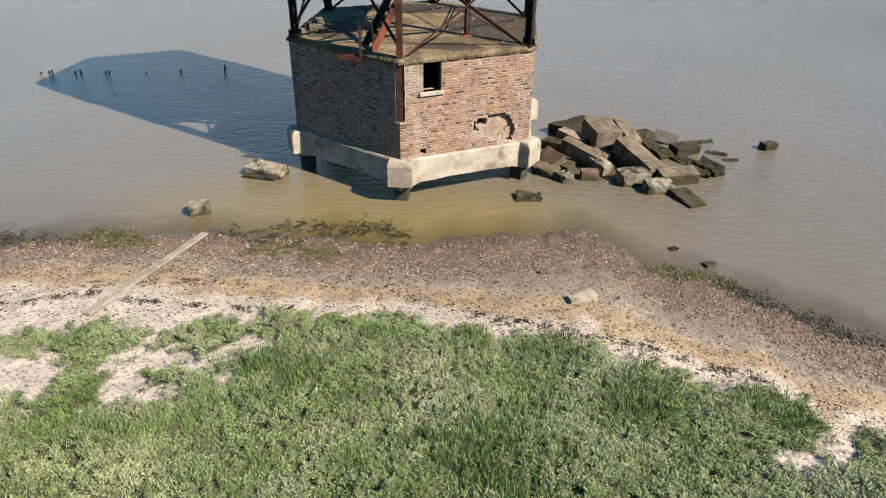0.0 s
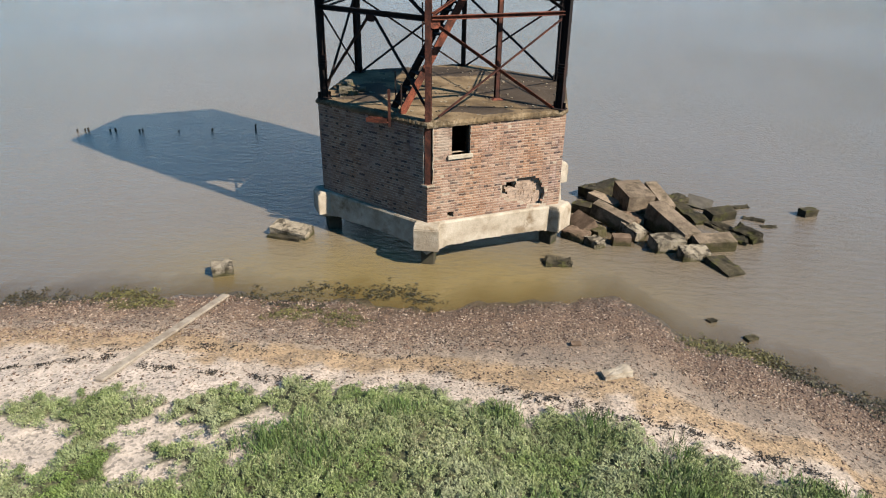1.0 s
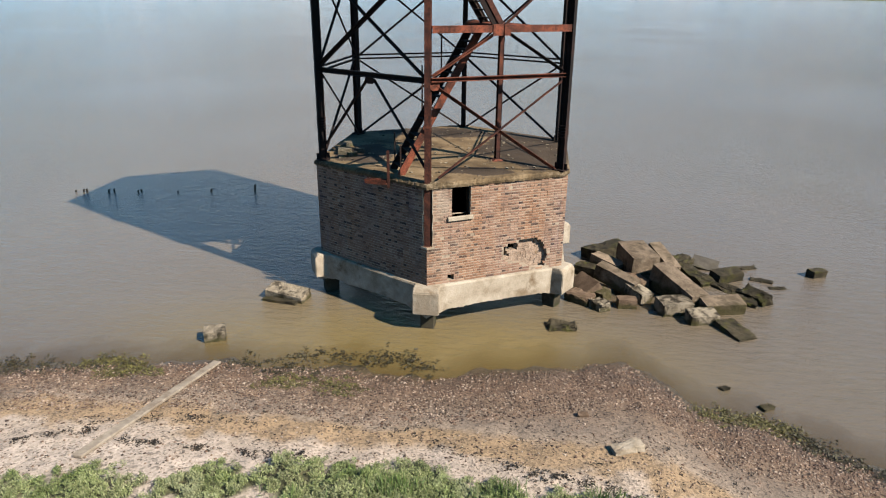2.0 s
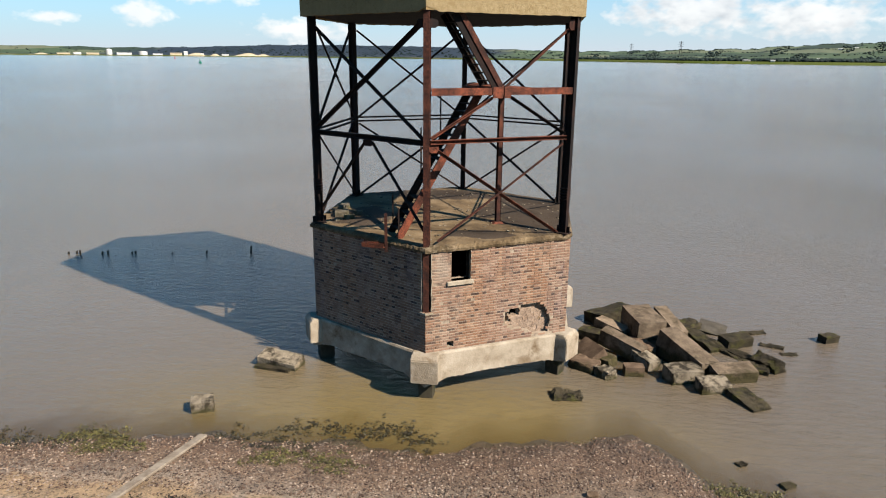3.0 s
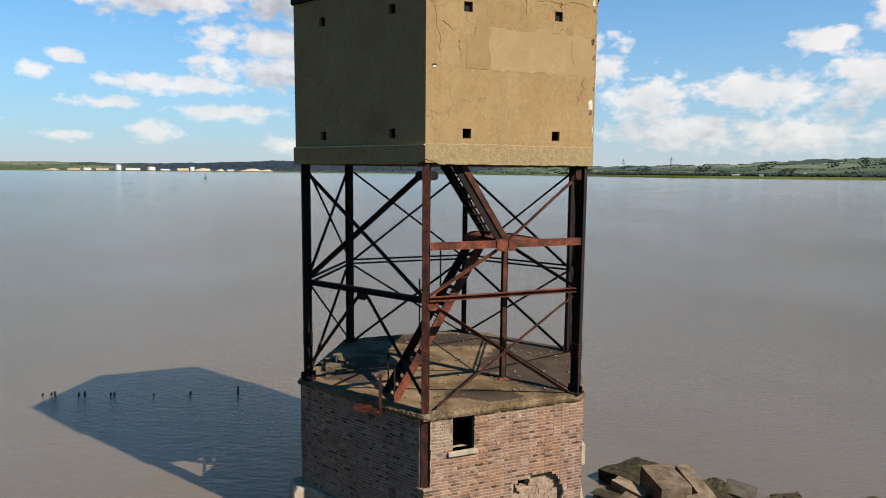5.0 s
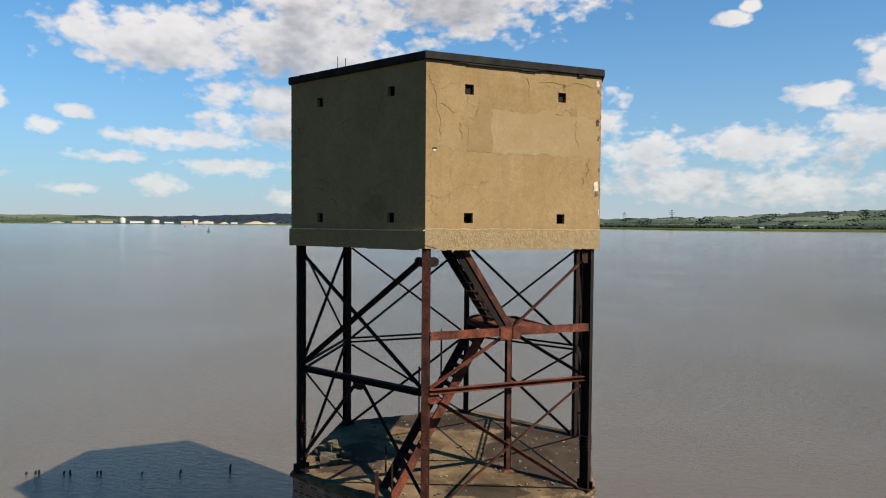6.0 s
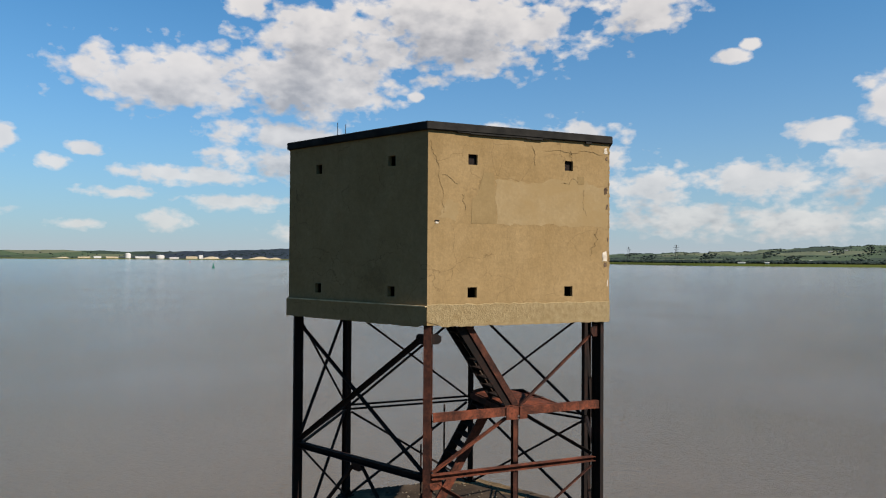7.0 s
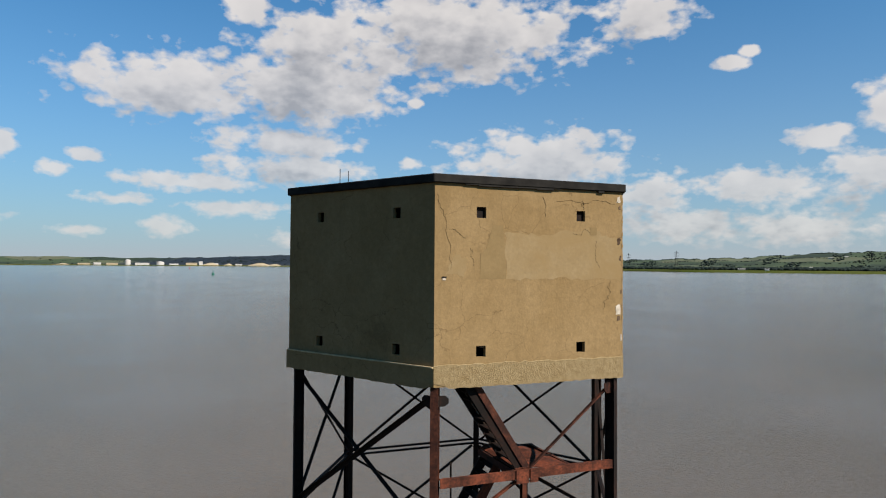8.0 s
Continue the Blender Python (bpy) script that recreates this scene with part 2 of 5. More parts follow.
def render_material():
    """Ochre cement render: weathered, with worn paler areas and a duller bare one."""
    m, n, b = material("ochre_render")
    soft = n.noise(n.place, 0.8, 6, 0.6, 0.2)
    col = n.ramp(soft, (0.3, (0.152, 0.104, 0.049)), (0.7, (0.188, 0.134, 0.069)))
    streak = n.add("ShaderNodeMapping")
    streak.inputs["Scale"].default_value = (3.0, 3.0, 0.35)
    n.link(n.place, streak.inputs["Vector"])
    runs = n.noise(streak.outputs[0], 1.0, 5, 0.6)
    col = n.mix(n.ramp(runs, (0.5, 0.0), (0.75, 0.4)), col, (0.124, 0.086, 0.041))
    ragged = n.noise(n.place, 4.5, 7, 0.74, 0.6)
    for loc, size, tone, most in (((1.45, -3.36, 12.25), (0.45, 0.3, 0.45), (0.184, 0.144, 0.084), 0.5), ((-1.2, -3.5, 10.6), (0.5, 0.4, 0.4), (0.11, 0.077, 0.037), 0.6)):
        d = n.math("SUBTRACT", 1.0, n.spot(n.place, loc, size))
        mask = n.ramp(n.math("ADD", d, n.math("MULTIPLY", n.math("SUBTRACT", ragged, 0.5), 2.6)), (0.1, 0.0), (0.6, most))
        col = n.mix(mask, col, tone)
    blot = n.noise(n.place, 9, 6, 0.7, 0.3)
    col = n.mix(0.5, col, n.ramp(blot, (0.35, 0.82), (0.65, 1.14)), "MULTIPLY")
    # hairline crazing in places
    warp = n.add("ShaderNodeVectorMath")
    warp.operation = "ADD"
    n.link(n.place, warp.inputs[0])
    stir = n.add("ShaderNodeTexNoise")
    stir.inputs["Scale"].default_value = 2.2
    stir.inputs["Detail"].default_value = 5.0
    n.link(n.place, stir.inputs["Vector"])
    small = n.add("ShaderNodeVectorMath")
    small.operation = "SCALE"
    small.inputs[3].default_value = 0.5
    n.link(stir.outputs["Color"], small.inputs[0])
    n.link(small.outputs[0], warp.inputs[1])
    cell = n.add("ShaderNodeTexVoronoi")
    cell.feature = "DISTANCE_TO_EDGE"
    cell.inputs["Scale"].default_value = 1.25
    n.link(warp.outputs[0], cell.inputs["Vector"])
    some = n.ramp(n.noise(n.place, 0.9, 4, 0.6), (0.43, 0.0), (0.55, 0.8))
    hair = n.math("MULTIPLY", n.ramp(cell.outputs[0], (0.0, 0.7), (0.011, 0.0)), some)
    col = n.mix(hair, col, (0.07, 0.045, 0.022))
    fine = n.noise(n.place, 22, 5, 0.65)
    col = n.mix(0.22, col, n.ramp(fine, (0.3, 0.35), (0.7, 1.0)), "MULTIPLY")
    n.link(col, b.inputs["Base Color"])
    b.inputs["Roughness"].default_value = 0.92
    b.inputs["Specular IOR Level"].default_value = 0.05
    relief(n, b, n.math("ADD", fine, n.math("MULTIPLY", ragged, 1.5)), 0.4, 0.008)
    return m


RENDERING = render_material()
RENDER_LIGHT = mottled("pale_render", (0.165, 0.12, 0.062), (0.192, 0.146, 0.082), 2.2, grain=14, stain=(0.158, 0.113, 0.056), stain_scale=1.6, stain_at=(0.4, 0.62), bump=0.3, bump_size=0.006, grit=0.2)
LEDGE = mottled("pale_ledge", (0.26, 0.2, 0.11), (0.4, 0.33, 0.2), 3, grain=14)
RENDER_DULL = mottled("dull_render", (0.135, 0.096, 0.046), (0.158, 0.114, 0.057), 2.2, grain=14, bump=0.3, grit=0.2)
ROUGHCAST = mottled("rough_aggregate", (0.1548, 0.1146, 0.0588), (0.2012, 0.1579, 0.0898), 9, grain=55, stain=(0.1331, 0.0960, 0.0464), stain_scale=2.5, stain_at=(0.6, 0.75), bump=0.9, bump_size=0.015)
BITUMEN = mottled("black_roof_felt", (0.0056, 0.0056, 0.0056), (0.0186, 0.0176, 0.0161), 3, grain=25, rough=0.8)
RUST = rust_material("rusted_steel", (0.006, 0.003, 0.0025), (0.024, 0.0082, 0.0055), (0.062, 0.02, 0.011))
# dark rust taken near black: shade of the unlit faces is in its colour
RUST_SHADE_DARK = rust_material("shade_dark_rusted_steel", (0.0022, 0.0018, 0.0017), (0.0043, 0.0026, 0.0022), (0.0155, 0.0060, 0.0039))
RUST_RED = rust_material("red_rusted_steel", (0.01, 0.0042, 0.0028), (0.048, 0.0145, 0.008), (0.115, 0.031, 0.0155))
FLAKED = mottled("flaked_paint", (0.03, 0.016, 0.011), (0.2, 0.165, 0.135), 9, grain=30, stain=(0.03, 0.011, 0.006), stain_scale=5, stain_at=(0.48, 0.58))
# tide set high: algae plus painted shade darken the lower flanks
BLOCK = mottled("broken_concrete", (0.078, 0.058, 0.04), (0.168, 0.13, 0.092), 2.6, grain=24, stain=(0.03, 0.024, 0.014), stain_scale=2.0, stain_at=(0.5, 0.66), bump=1.0, bump_size=0.03, per="object", vary=0.22, grit=0.6, tide=0.36)
BLOCK_PALE = mottled("pale_broken_concrete", (0.0877, 0.0722, 0.0516), (0.1754, 0.1496, 0.1109), 4, grain=20, stain=(0.0217, 0.0180, 0.0124), stain_scale=3.5, stain_at=(0.48, 0.6), bump=1.0, bump_size=0.04, per="object", vary=0.15, tide=0.16)
BLOCK_DARK = mottled("wet_grey_concrete", (0.03, 0.027, 0.022), (0.062, 0.055, 0.045), 3, grain=24, bump=0.8, bump_size=0.02, tide=0.1)
BLOCK_RED = mottled("brown_concrete", (0.0464, 0.0310, 0.0206), (0.1032, 0.0722, 0.0490), 3, grain=24, bump=0.8, bump_size=0.02, per="object", vary=0.15, tide=0.24)
WEEDY = mottled("weed_covered_concrete", (0.009, 0.0082, 0.0055), (0.045, 0.037, 0.023), 4, grain=30, stain=(0.034, 0.033, 0.01), stain_scale=3.2, stain_at=(0.52, 0.66), bump=1.0, bump_size=0.05, per="object", vary=0.2, grit=0.6)
DRIFTWOOD = mottled("driftwood", (0.125, 0.104, 0.08), (0.2, 0.172, 0.138), 6, grain=50, stain=(0.09, 0.07, 0.052), stain_scale=3, bump=0.5)
DARK_TIMBER = mottled("wet_timber", (0.0046, 0.0040, 0.0031), (0.0155, 0.0132, 0.0093), 6, grain=40)
PIER = mottled("wet_pier_concrete", (0.0155, 0.0139, 0.0093), (0.0464, 0.0402, 0.0279), 5, grain=30, stain=(0.0155, 0.0186, 0.0062), stain_scale=4)


def leafy(name, *tones, patch=((0.7, 0.7, 0.7), (1.25, 1.25, 1.25)), patch_scale=0.6, dry=None):
    m, n, b = material(name)
    col = n.ramp(island(n), *[(i / (len(tones) - 1), c) for i, c in enumerate(tones)])
    col = n.mix(1.0, col, n.ramp(n.noise(n.place, patch_scale, 5, 0.6), (0.36, patch[0]), (0.64, patch[1])), "MULTIPLY")
    col = n.mix(0.7, col, n.ramp(n.noise(n.place, patch_scale * 4.5, 4, 0.6), (0.34, 0.5), (0.66, 1.35)), "MULTIPLY")
    if dry:
        col = n.mix(n.ramp(n.noise(n.place, 0.42, 5, 0.62, 0.6), (0.53, 0.0), (0.66, 0.55)), col, dry)
    n.link(col, b.inputs["Base Color"])
    b.inputs["Roughness"].default_value = 0.62
    b.inputs["Specular IOR Level"].default_value = 0.2
    b.inputs["Subsurface Weight"].default_value = 0.0
    return m


LEAVES = leafy("saltmarsh_leaves", (0.04, 0.054, 0.018), (0.076, 0.095, 0.031), (0.106, 0.127, 0.047), (0.132, 0.149, 0.065), (0.165, 0.174, 0.088),
               patch=((0.55, 0.68, 0.4), (1.34, 1.22, 1.52)), patch_scale=0.55, dry=(0.165, 0.17, 0.105))
GRASS = leafy("tall_grass", (0.018, 0.033, 0.008), (0.04, 0.066, 0.015), (0.07, 0.1, 0.027))
STRAW = leafy("dry_stems", (0.0648, 0.0518, 0.0227), (0.0972, 0.0810, 0.0421), (0.0518, 0.0454, 0.0227))
OLIVE_WEED = leafy("olive_seaweed", (0.018, 0.016, 0.006), (0.04, 0.037, 0.011), (0.062, 0.056, 0.016), (0.03, 0.024, 0.011), patch_scale=2.0)
WRACK = leafy("dark_wrack", (0.0039, 0.0032, 0.0023), (0.0097, 0.0071, 0.0041), (0.0162, 0.0123, 0.0065))
WEED = leafy("brown_seaweed", (0.008, 0.0065, 0.0035), (0.016, 0.013, 0.006), (0.028, 0.025, 0.009), (0.012, 0.009, 0.005), patch_scale=2.0)
PEBBLES = leafy("pebbles", (0.016, 0.01, 0.008), (0.04, 0.024, 0.017), (0.07, 0.045, 0.031), (0.1, 0.068, 0.048), (0.15, 0.118, 0.094), (0.2, 0.168, 0.138), patch=((0.75, 0.72, 0.7), (1.15, 1.1, 1.05)), patch_scale=1.2)


def ground_material():
    m, n, b = material("beach")
    shade = n.add("ShaderNodeAttribute")
    shade.attribute_name = "rise"            # height of the beach over the tide, 0 to 1
    r = n.math("ADD", shade.outputs["Fac"], n.math("MULTIPLY", n.math("SUBTRACT", n.noise(n.place, 0.9, 6, 0.65, 0.8), 0.5), 0.24))
    col = n.ramp(r, (0.0, (0.034, 0.026, 0.015)), (0.06, (0.034, 0.023, 0.0145)), (0.16, (0.048, 0.03, 0.019)), (0.32, (0.066, 0.046, 0.031)), (0.44, (0.078, 0.06, 0.045)),
                 (0.5, (0.102, 0.079, 0.058)), (0.55, (0.112, 0.077, 0.044)), (0.64, (0.12, 0.084, 0.05)), (0.69, (0.155, 0.126, 0.099)), (0.85, (0.17, 0.142, 0.116)), (1.0, (0.16, 0.134, 0.109)))
    wash = n.noise(n.place, 2.4, 6, 0.65, 0.4)
    col = n.mix(0.6, col, n.ramp(wash, (0.32, 0.6), (0.68, 1.25)), "MULTIPLY")
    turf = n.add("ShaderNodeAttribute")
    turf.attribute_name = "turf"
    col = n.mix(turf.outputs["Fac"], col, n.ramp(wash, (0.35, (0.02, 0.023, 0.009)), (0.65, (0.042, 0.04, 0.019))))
    grit = n.add("ShaderNodeTexVoronoi")
    grit.inputs["Scale"].default_value = 22
    n.link(n.place, grit.inputs["Vector"])
    tint = n.add("ShaderNodeHueSaturation")
    n.link(grit.outputs["Color"], tint.inputs["Color"])
    tint.inputs["Saturation"].default_value = 0.15
    col = n.mix(0.85, col, n.ramp(tint.outputs[0], (0.15, 0.32), (0.5, 0.95), (0.85, 1.75)), "MULTIPLY")
    fine = n.noise(n.place, 70, 4, 0.7)
    col = n.mix(0.5, col, n.ramp(fine, (0.3, 0.55), (0.7, 1.2)), "MULTIPLY")
    n.link(col, b.inputs["Base Color"])
    wet = n.ramp(r, (0.02, 0.35), (0.16, 0.9))
    n.link(wet, b.inputs["Roughness"])
    b.inputs["Specular IOR Level"].default_value = 0.3
    relief(n, b, n.math("ADD", grit.outputs["Distance"], fine), 0.6, 0.02)
    return m


def water_material():
    m, n, b = material("muddy_water")
    out = [x for x in n.tree.nodes if x.type == "OUTPUT_MATERIAL"][0]
    depth = n.add("ShaderNodeAttribute")
    depth.attribute_name = "depth"
    broad = n.noise(n.place, 0.05, 5, 0.6, 0.6)
    col = n.ramp(broad, (0.3, WATER_A), (0.7, WATER_B))
    near_tower = n.ramp(n.spot(n.place, (-0.5, -5.0, 0), (9.5, 3.6, 9)), (0.35, 1.0), (1.0, 0.12))
    col = n.mix(n.math("MULTIPLY", near_tower, n.ramp(depth.outputs["Fac"], (0.0, 1.0), (0.8, 0.0))), col, (0.098, 0.073, 0.028))
    n.link(col, b.inputs["Base Color"])
    b.inputs["IOR"].default_value = 1.33
    b.inputs["Roughness"].default_value = 0.11
    b.inputs["Specular IOR Level"].default_value = 0.58
    stretch = n.add("ShaderNodeMapping")
    stretch.inputs["Scale"].default_value = (0.38, 1.0, 1.0)
    stretch.inputs["Rotation"].default_value = (0, 0, 0.25)
    n.link(n.place, stretch.inputs["Vector"])
    v = stretch.outputs[0]
    swell = n.noise(v, 0.9, 3, 0.5, 0.2)
    ripple = n.noise(v, 4.5, 6, 0.68, 0.4)
    calm = n.ramp(n.noise(n.place, 0.035, 4, 0.55), (0.38, 0.55), (0.62, 1.1))
    shore = n.ramp(depth.outputs["Fac"], (0.02, 0.3), (0.35, 1.0))
    h = n.math("ADD", n.math("MULTIPLY", swell, 0.55), n.math("MULTIPLY", ripple, 1.0))
    h = n.math("MULTIPLY", h, n.math("MULTIPLY", calm, shore))
    open_water = n.ramp(n.math("MULTIPLY", n.spot(n.place, (0, -5, 0), (1, 1, 1)), 0.004), (0.05, 0.44), (0.25, 0.85), (0.9, 1.0))      # calmer in the lee of the bank
    h = n.math("MULTIPLY", h, open_water)
    relief(n, b, h, 1.0, 0.15)
    clear = n.add("ShaderNodeBsdfTransparent")
    clear.inputs[0].default_value = (0.8, 0.68, 0.48, 1)
    mix = n.add("ShaderNodeMixShader")
    n.link(n.ramp(depth.outputs["Fac"], (0.0, 0.45), (0.14, 0.92), (0.4, 1.0)), mix.inputs[0])
    n.link(clear.outputs[0], mix.inputs[1])
    n.link(b.outputs[0], mix.inputs[2])
    n.link(mix.outputs[0], out.inputs[0])
    return m


WATER_A, WATER_B = (0.066, 0.053, 0.038), (0.077, 0.064, 0.049)
BEACH = ground_material()
WATER = water_material()
FIELD = mottled("far_meadow", (0.0310, 0.0433, 0.0108), (0.0619, 0.0743, 0.0217), 0.004, grain=0.05, stain=(0.0805, 0.0743, 0.0372), stain_scale=0.006, stain_at=(0.55, 0.6), bump=0.0, gloss=0.0)
# blue in the tone and a little gloss stand in for distance haze
WOODS = mottled("hazy_far_woods", (0.0043, 0.0103, 0.0095), (0.0103, 0.0198, 0.0155), 0.01, grain=0.08, bump=0.0, per="island", vary=0.35, gloss=0.15)


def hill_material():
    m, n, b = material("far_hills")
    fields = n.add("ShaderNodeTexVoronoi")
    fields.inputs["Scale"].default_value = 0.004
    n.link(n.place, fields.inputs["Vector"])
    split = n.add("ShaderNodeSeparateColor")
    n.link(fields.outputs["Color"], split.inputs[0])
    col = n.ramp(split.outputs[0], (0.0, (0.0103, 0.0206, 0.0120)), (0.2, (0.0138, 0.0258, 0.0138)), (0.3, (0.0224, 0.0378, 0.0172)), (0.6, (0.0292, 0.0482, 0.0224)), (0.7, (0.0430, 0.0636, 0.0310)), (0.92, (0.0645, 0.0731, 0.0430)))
    hazy_wood = n.ramp(n.math("ADD", n.spot(n.place, (-1350, 4300, 0), (1250, 2600, 2000)), n.math("MULTIPLY", n.math("SUBTRACT", n.noise(n.place, 0.0016, 5, 0.6), 0.5), 0.6)), (0.85, 1.0), (1.05, 0.0))
    # wooded slopes tinted navy: the air's blue haze is put into the colour
    col = n.mix(hazy_wood, col, (0.0052, 0.0120, 0.0206))
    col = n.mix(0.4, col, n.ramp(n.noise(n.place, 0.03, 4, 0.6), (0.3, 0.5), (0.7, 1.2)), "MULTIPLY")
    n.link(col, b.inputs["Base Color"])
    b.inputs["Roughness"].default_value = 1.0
    # gloss lets the hills pick up sky blue, in place of haze
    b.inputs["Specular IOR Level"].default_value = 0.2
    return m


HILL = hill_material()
WHITE_STEEL = mottled("white_cladding", (0.3096, 0.3096, 0.2993), (0.3870, 0.3870, 0.3767), 0.05, grain=0.5, bump=0.0)
SAND_HEAP = mottled("aggregate_heap", (0.2580, 0.2167, 0.1445), (0.3199, 0.2786, 0.1961), 0.05, grain=0.5, bump=0.0)
BUOY_GREEN = mottled("green_paint", (0.0103, 0.0826, 0.0619), (0.0155, 0.1135, 0.0826), 2, grain=8, bump=0.0)
BUOY_RED = mottled("red_paint", (0.1806, 0.0155, 0.0155), (0.2322, 0.0258, 0.0206), 2, grain=8, bump=0.0)


# ---------------------------------------------------------------- building helpers
class Shell:
    """Collects corners and faces for one mesh."""

    def __init__(self):
        self.v, self.f = [], []

    def add(self, corners, faces):
        k = len(self.v)
        self.v += [tuple(c) for c in corners]
        self.f += [tuple(i + k for i in f) for f in faces]

    def prism(self, foot, top):
        """A solid between two rings of equal count."""
        n = len(foot)
        self.add([*foot, *top], [tuple(range(n))[::-1], tuple(range(n, 2 * n))] + [(i, (i + 1) % n, n + (i + 1) % n, n + i) for i in range(n)])

    def box(self, x0, y0, z0, x1, y1, z1, m=None):
        ring = [(x0, y0), (x1, y0), (x1, y1), (x0, y1)]
        foot, top = [Vector((*p, z0)) for p in ring], [Vector((*p, z1)) for p in ring]
        if m is not None:
            foot, top = [m @ p for p in foot], [m @ p for p in top]
        self.prism(foot, top)

    def mesh(self, name):
        me = bpy.data.meshes.new(name)
        me.from_pydata(self.v, [], self.f)
        me.update()
        return me


def part(name, shape, mat, parent=None, label="", bevel=0.0, smooth=False, weld=False):
    """Links a Shell or bmesh as one mesh object, under a thing or part if one is given."""
    if isinstance(shape, Shell):
        me = shape.mesh(name)
    else:
        me = bpy.data.meshes.new(name)
        shape.to_mesh(me)
        shape.free()
    if bevel or weld:
        bm = bmesh.new()
        bm.from_mesh(me)
        if weld:
            bmesh.ops.remove_doubles(bm, verts=bm.verts, dist=0.0004)
        if bevel:
            bmesh.ops.bevel(bm, geom=[e for e in bm.edges if len(e.link_faces) == 2 and e.calc_face_angle(0) > 0.5], offset=bevel, segments=1, affect="EDGES")
        bm.to_mesh(me)
        bm.free()
    if smooth:
        me.polygons.foreach_set("use_smooth", [True] * len(me.polygons))
    me.materials.append(mat)
    ob = new(name, me)
    if parent is not None:
        ob.parent = parent
    return tagged(ob, label=label)


def group_at(name, label, category, x=0.0, y=0.0, z=0.0, group=""):
    ob = new(name)
    ob.location = (x, y, z)
    ob.empty_display_size = 0.3
    return tagged(ob, label=label, category=category, group=group)


H_BEAM = [(-.5, -.5), (.5, -.5), (.5, -.39), (.06, -.39), (.06, .39), (.5, .39), (.5, .5), (-.5, .5), (-.5, .39), (-.06, .39), (-.06, -.39), (-.5, -.39)]
ANGLE = [(-.5, -.5), (.5, -.5), (.5, -.36), (-.36, -.36), (-.36, .5), (-.5, .5)]
CHANNEL = [(-.5, -.5), (.5, -.5), (.5, -.38), (-.3, -.38), (-.3, .38), (.5, .38), (.5, .5), (-.5, .5)]
WEB_OUT = [(.5, .5), (-.5, .5), (-.5, .38), (.3, .38), (.3, -.38), (-.5, -.38), (-.5, -.5), (.5, -.5)]
FLAT = [(-.5, -.5), (.5, -.5), (.5, .5), (-.5, .5)]


def beam(shell, p, q, w, h, profile, side):
    """A rolled section from p to q; its width w lies along the direction side, its depth h square to that."""
    p, q = Vector(p), Vector(q)
    run = (q - p).normalized()
    a = (Vector(side) - run * run.dot(Vector(side))).normalized()
    b = run.cross(a)
    ring = [a * (x * w) + b * (y * h) for x, y in profile]
    shell.prism([p + c for c in ring], [q + c for c in ring])


# the six corners of the tower stand at 60 degrees; corner 0 points to -y, the next to its right
def corner(k, r, z=0.0):
    a = radians(60 * k)
    return Vector((r * math.sin(a), -r * math.cos(a), z))


def side_frame(k, r):
    """Wall k, between corners k and k+1: along it, outwards, up."""
    p, q = corner(k, r), corner(k + 1, r)
    u = (q - p).normalized()
    out = Vector((u.y, -u.x, 0))
    m = Matrix(((u.x, out.x, 0, p.x), (u.y, out.y, 0, p.y), (0, 0, 1, 0), (0, 0, 0, 1)))
    return m, (q - p).length


# ---------------------------------------------------------------- ground and water
SHORE_X = [-60, -20, -9.9, -7.3, -5.0, -3.2, -2.1, -0.8, 0.4, 1.6, 2.9, 4.2, 5.3, 5.9, 6.5, 8.0, 9.6, 11.3, 14, 30, 90]
SHORE_Y = [-11, -9.4, -7.9, -7.2, -6.75, -6.7, -6.5, -6.7, -6.6, -6.2, -5.9, -5.4, -5.2, -5.9, -6.9, -7.3, -8.5, -9.4, -10.6, -15, -24]


def land(x, y):
    """Height of the ground: below nought is river bed."""
    d = np.interp(x, SHORE_X, SHORE_Y) - y
    wob = 0.16 * np.sin(1.7 * x + 0.4 * y) + 0.1 * np.sin(4.1 * x + 1.3) + 0.06 * np.sin(9.3 * x - 2 * y)
    d = d + wob * np.exp(-np.abs(d) / 4)
    up = np.where(d < 5.2, 0.15 * d, 0.78 + 0.06 * (np.minimum(d, 12) - 5.2))
    z = np.where(d > 0, up, np.maximum(0.1 * d, -1.6))
    lumps = 0.02 * np.sin(3.1 * x + 1.1 * y) * np.sin(2.3 * y - 0.7 * x) + 0.012 * np.sin(7.7 * x - 3.9 * y) * np.sin(6.1 * y + 2.2 * x)
    z = z + 0.55 * np.exp(-(((x - 6.9) / 2.6) ** 2 + ((y + 0.3) / 2.2) ** 2) ** 1.5)     # rubble mound beside the tower
    return z + lumps * np.clip(np.abs(d) / 1.0, 0, 1)


EDGE_X = [-40, -6.4, -5.5, -5.05, -4.6, -3.9, -3.58, -3.38, -3.05, -2.4, -1.9, -1.6, -1.2, -0.7, -0.2, 0.25, 0.85, 1.4, 2.0, 2.45, 3.0, 3.9, 4.3, 4.95, 5.1, 5.3, 5.7, 6.1, 6.8, 7.2, 7.9, 8.45, 8.5, 8.7, 8.75, 9.5, 40]
EDGE_Y = [-17, -12.5, -12.0, -11.85, -11.7, -11.8, -12.2, -11.8, -11.45, -11.25, -11.2, -10.95, -10.75, -10.75, -10.9, -10.7, -10.45, -10.6, -11.15, -11.0, -11.4, -11.2, -11.4, -11.3, -11.9, -12.1, -11.75, -11.9, -12.1, -12.4, -12.2, -12.3, -13.7, -13.7, -13.2, -13.0, -24]


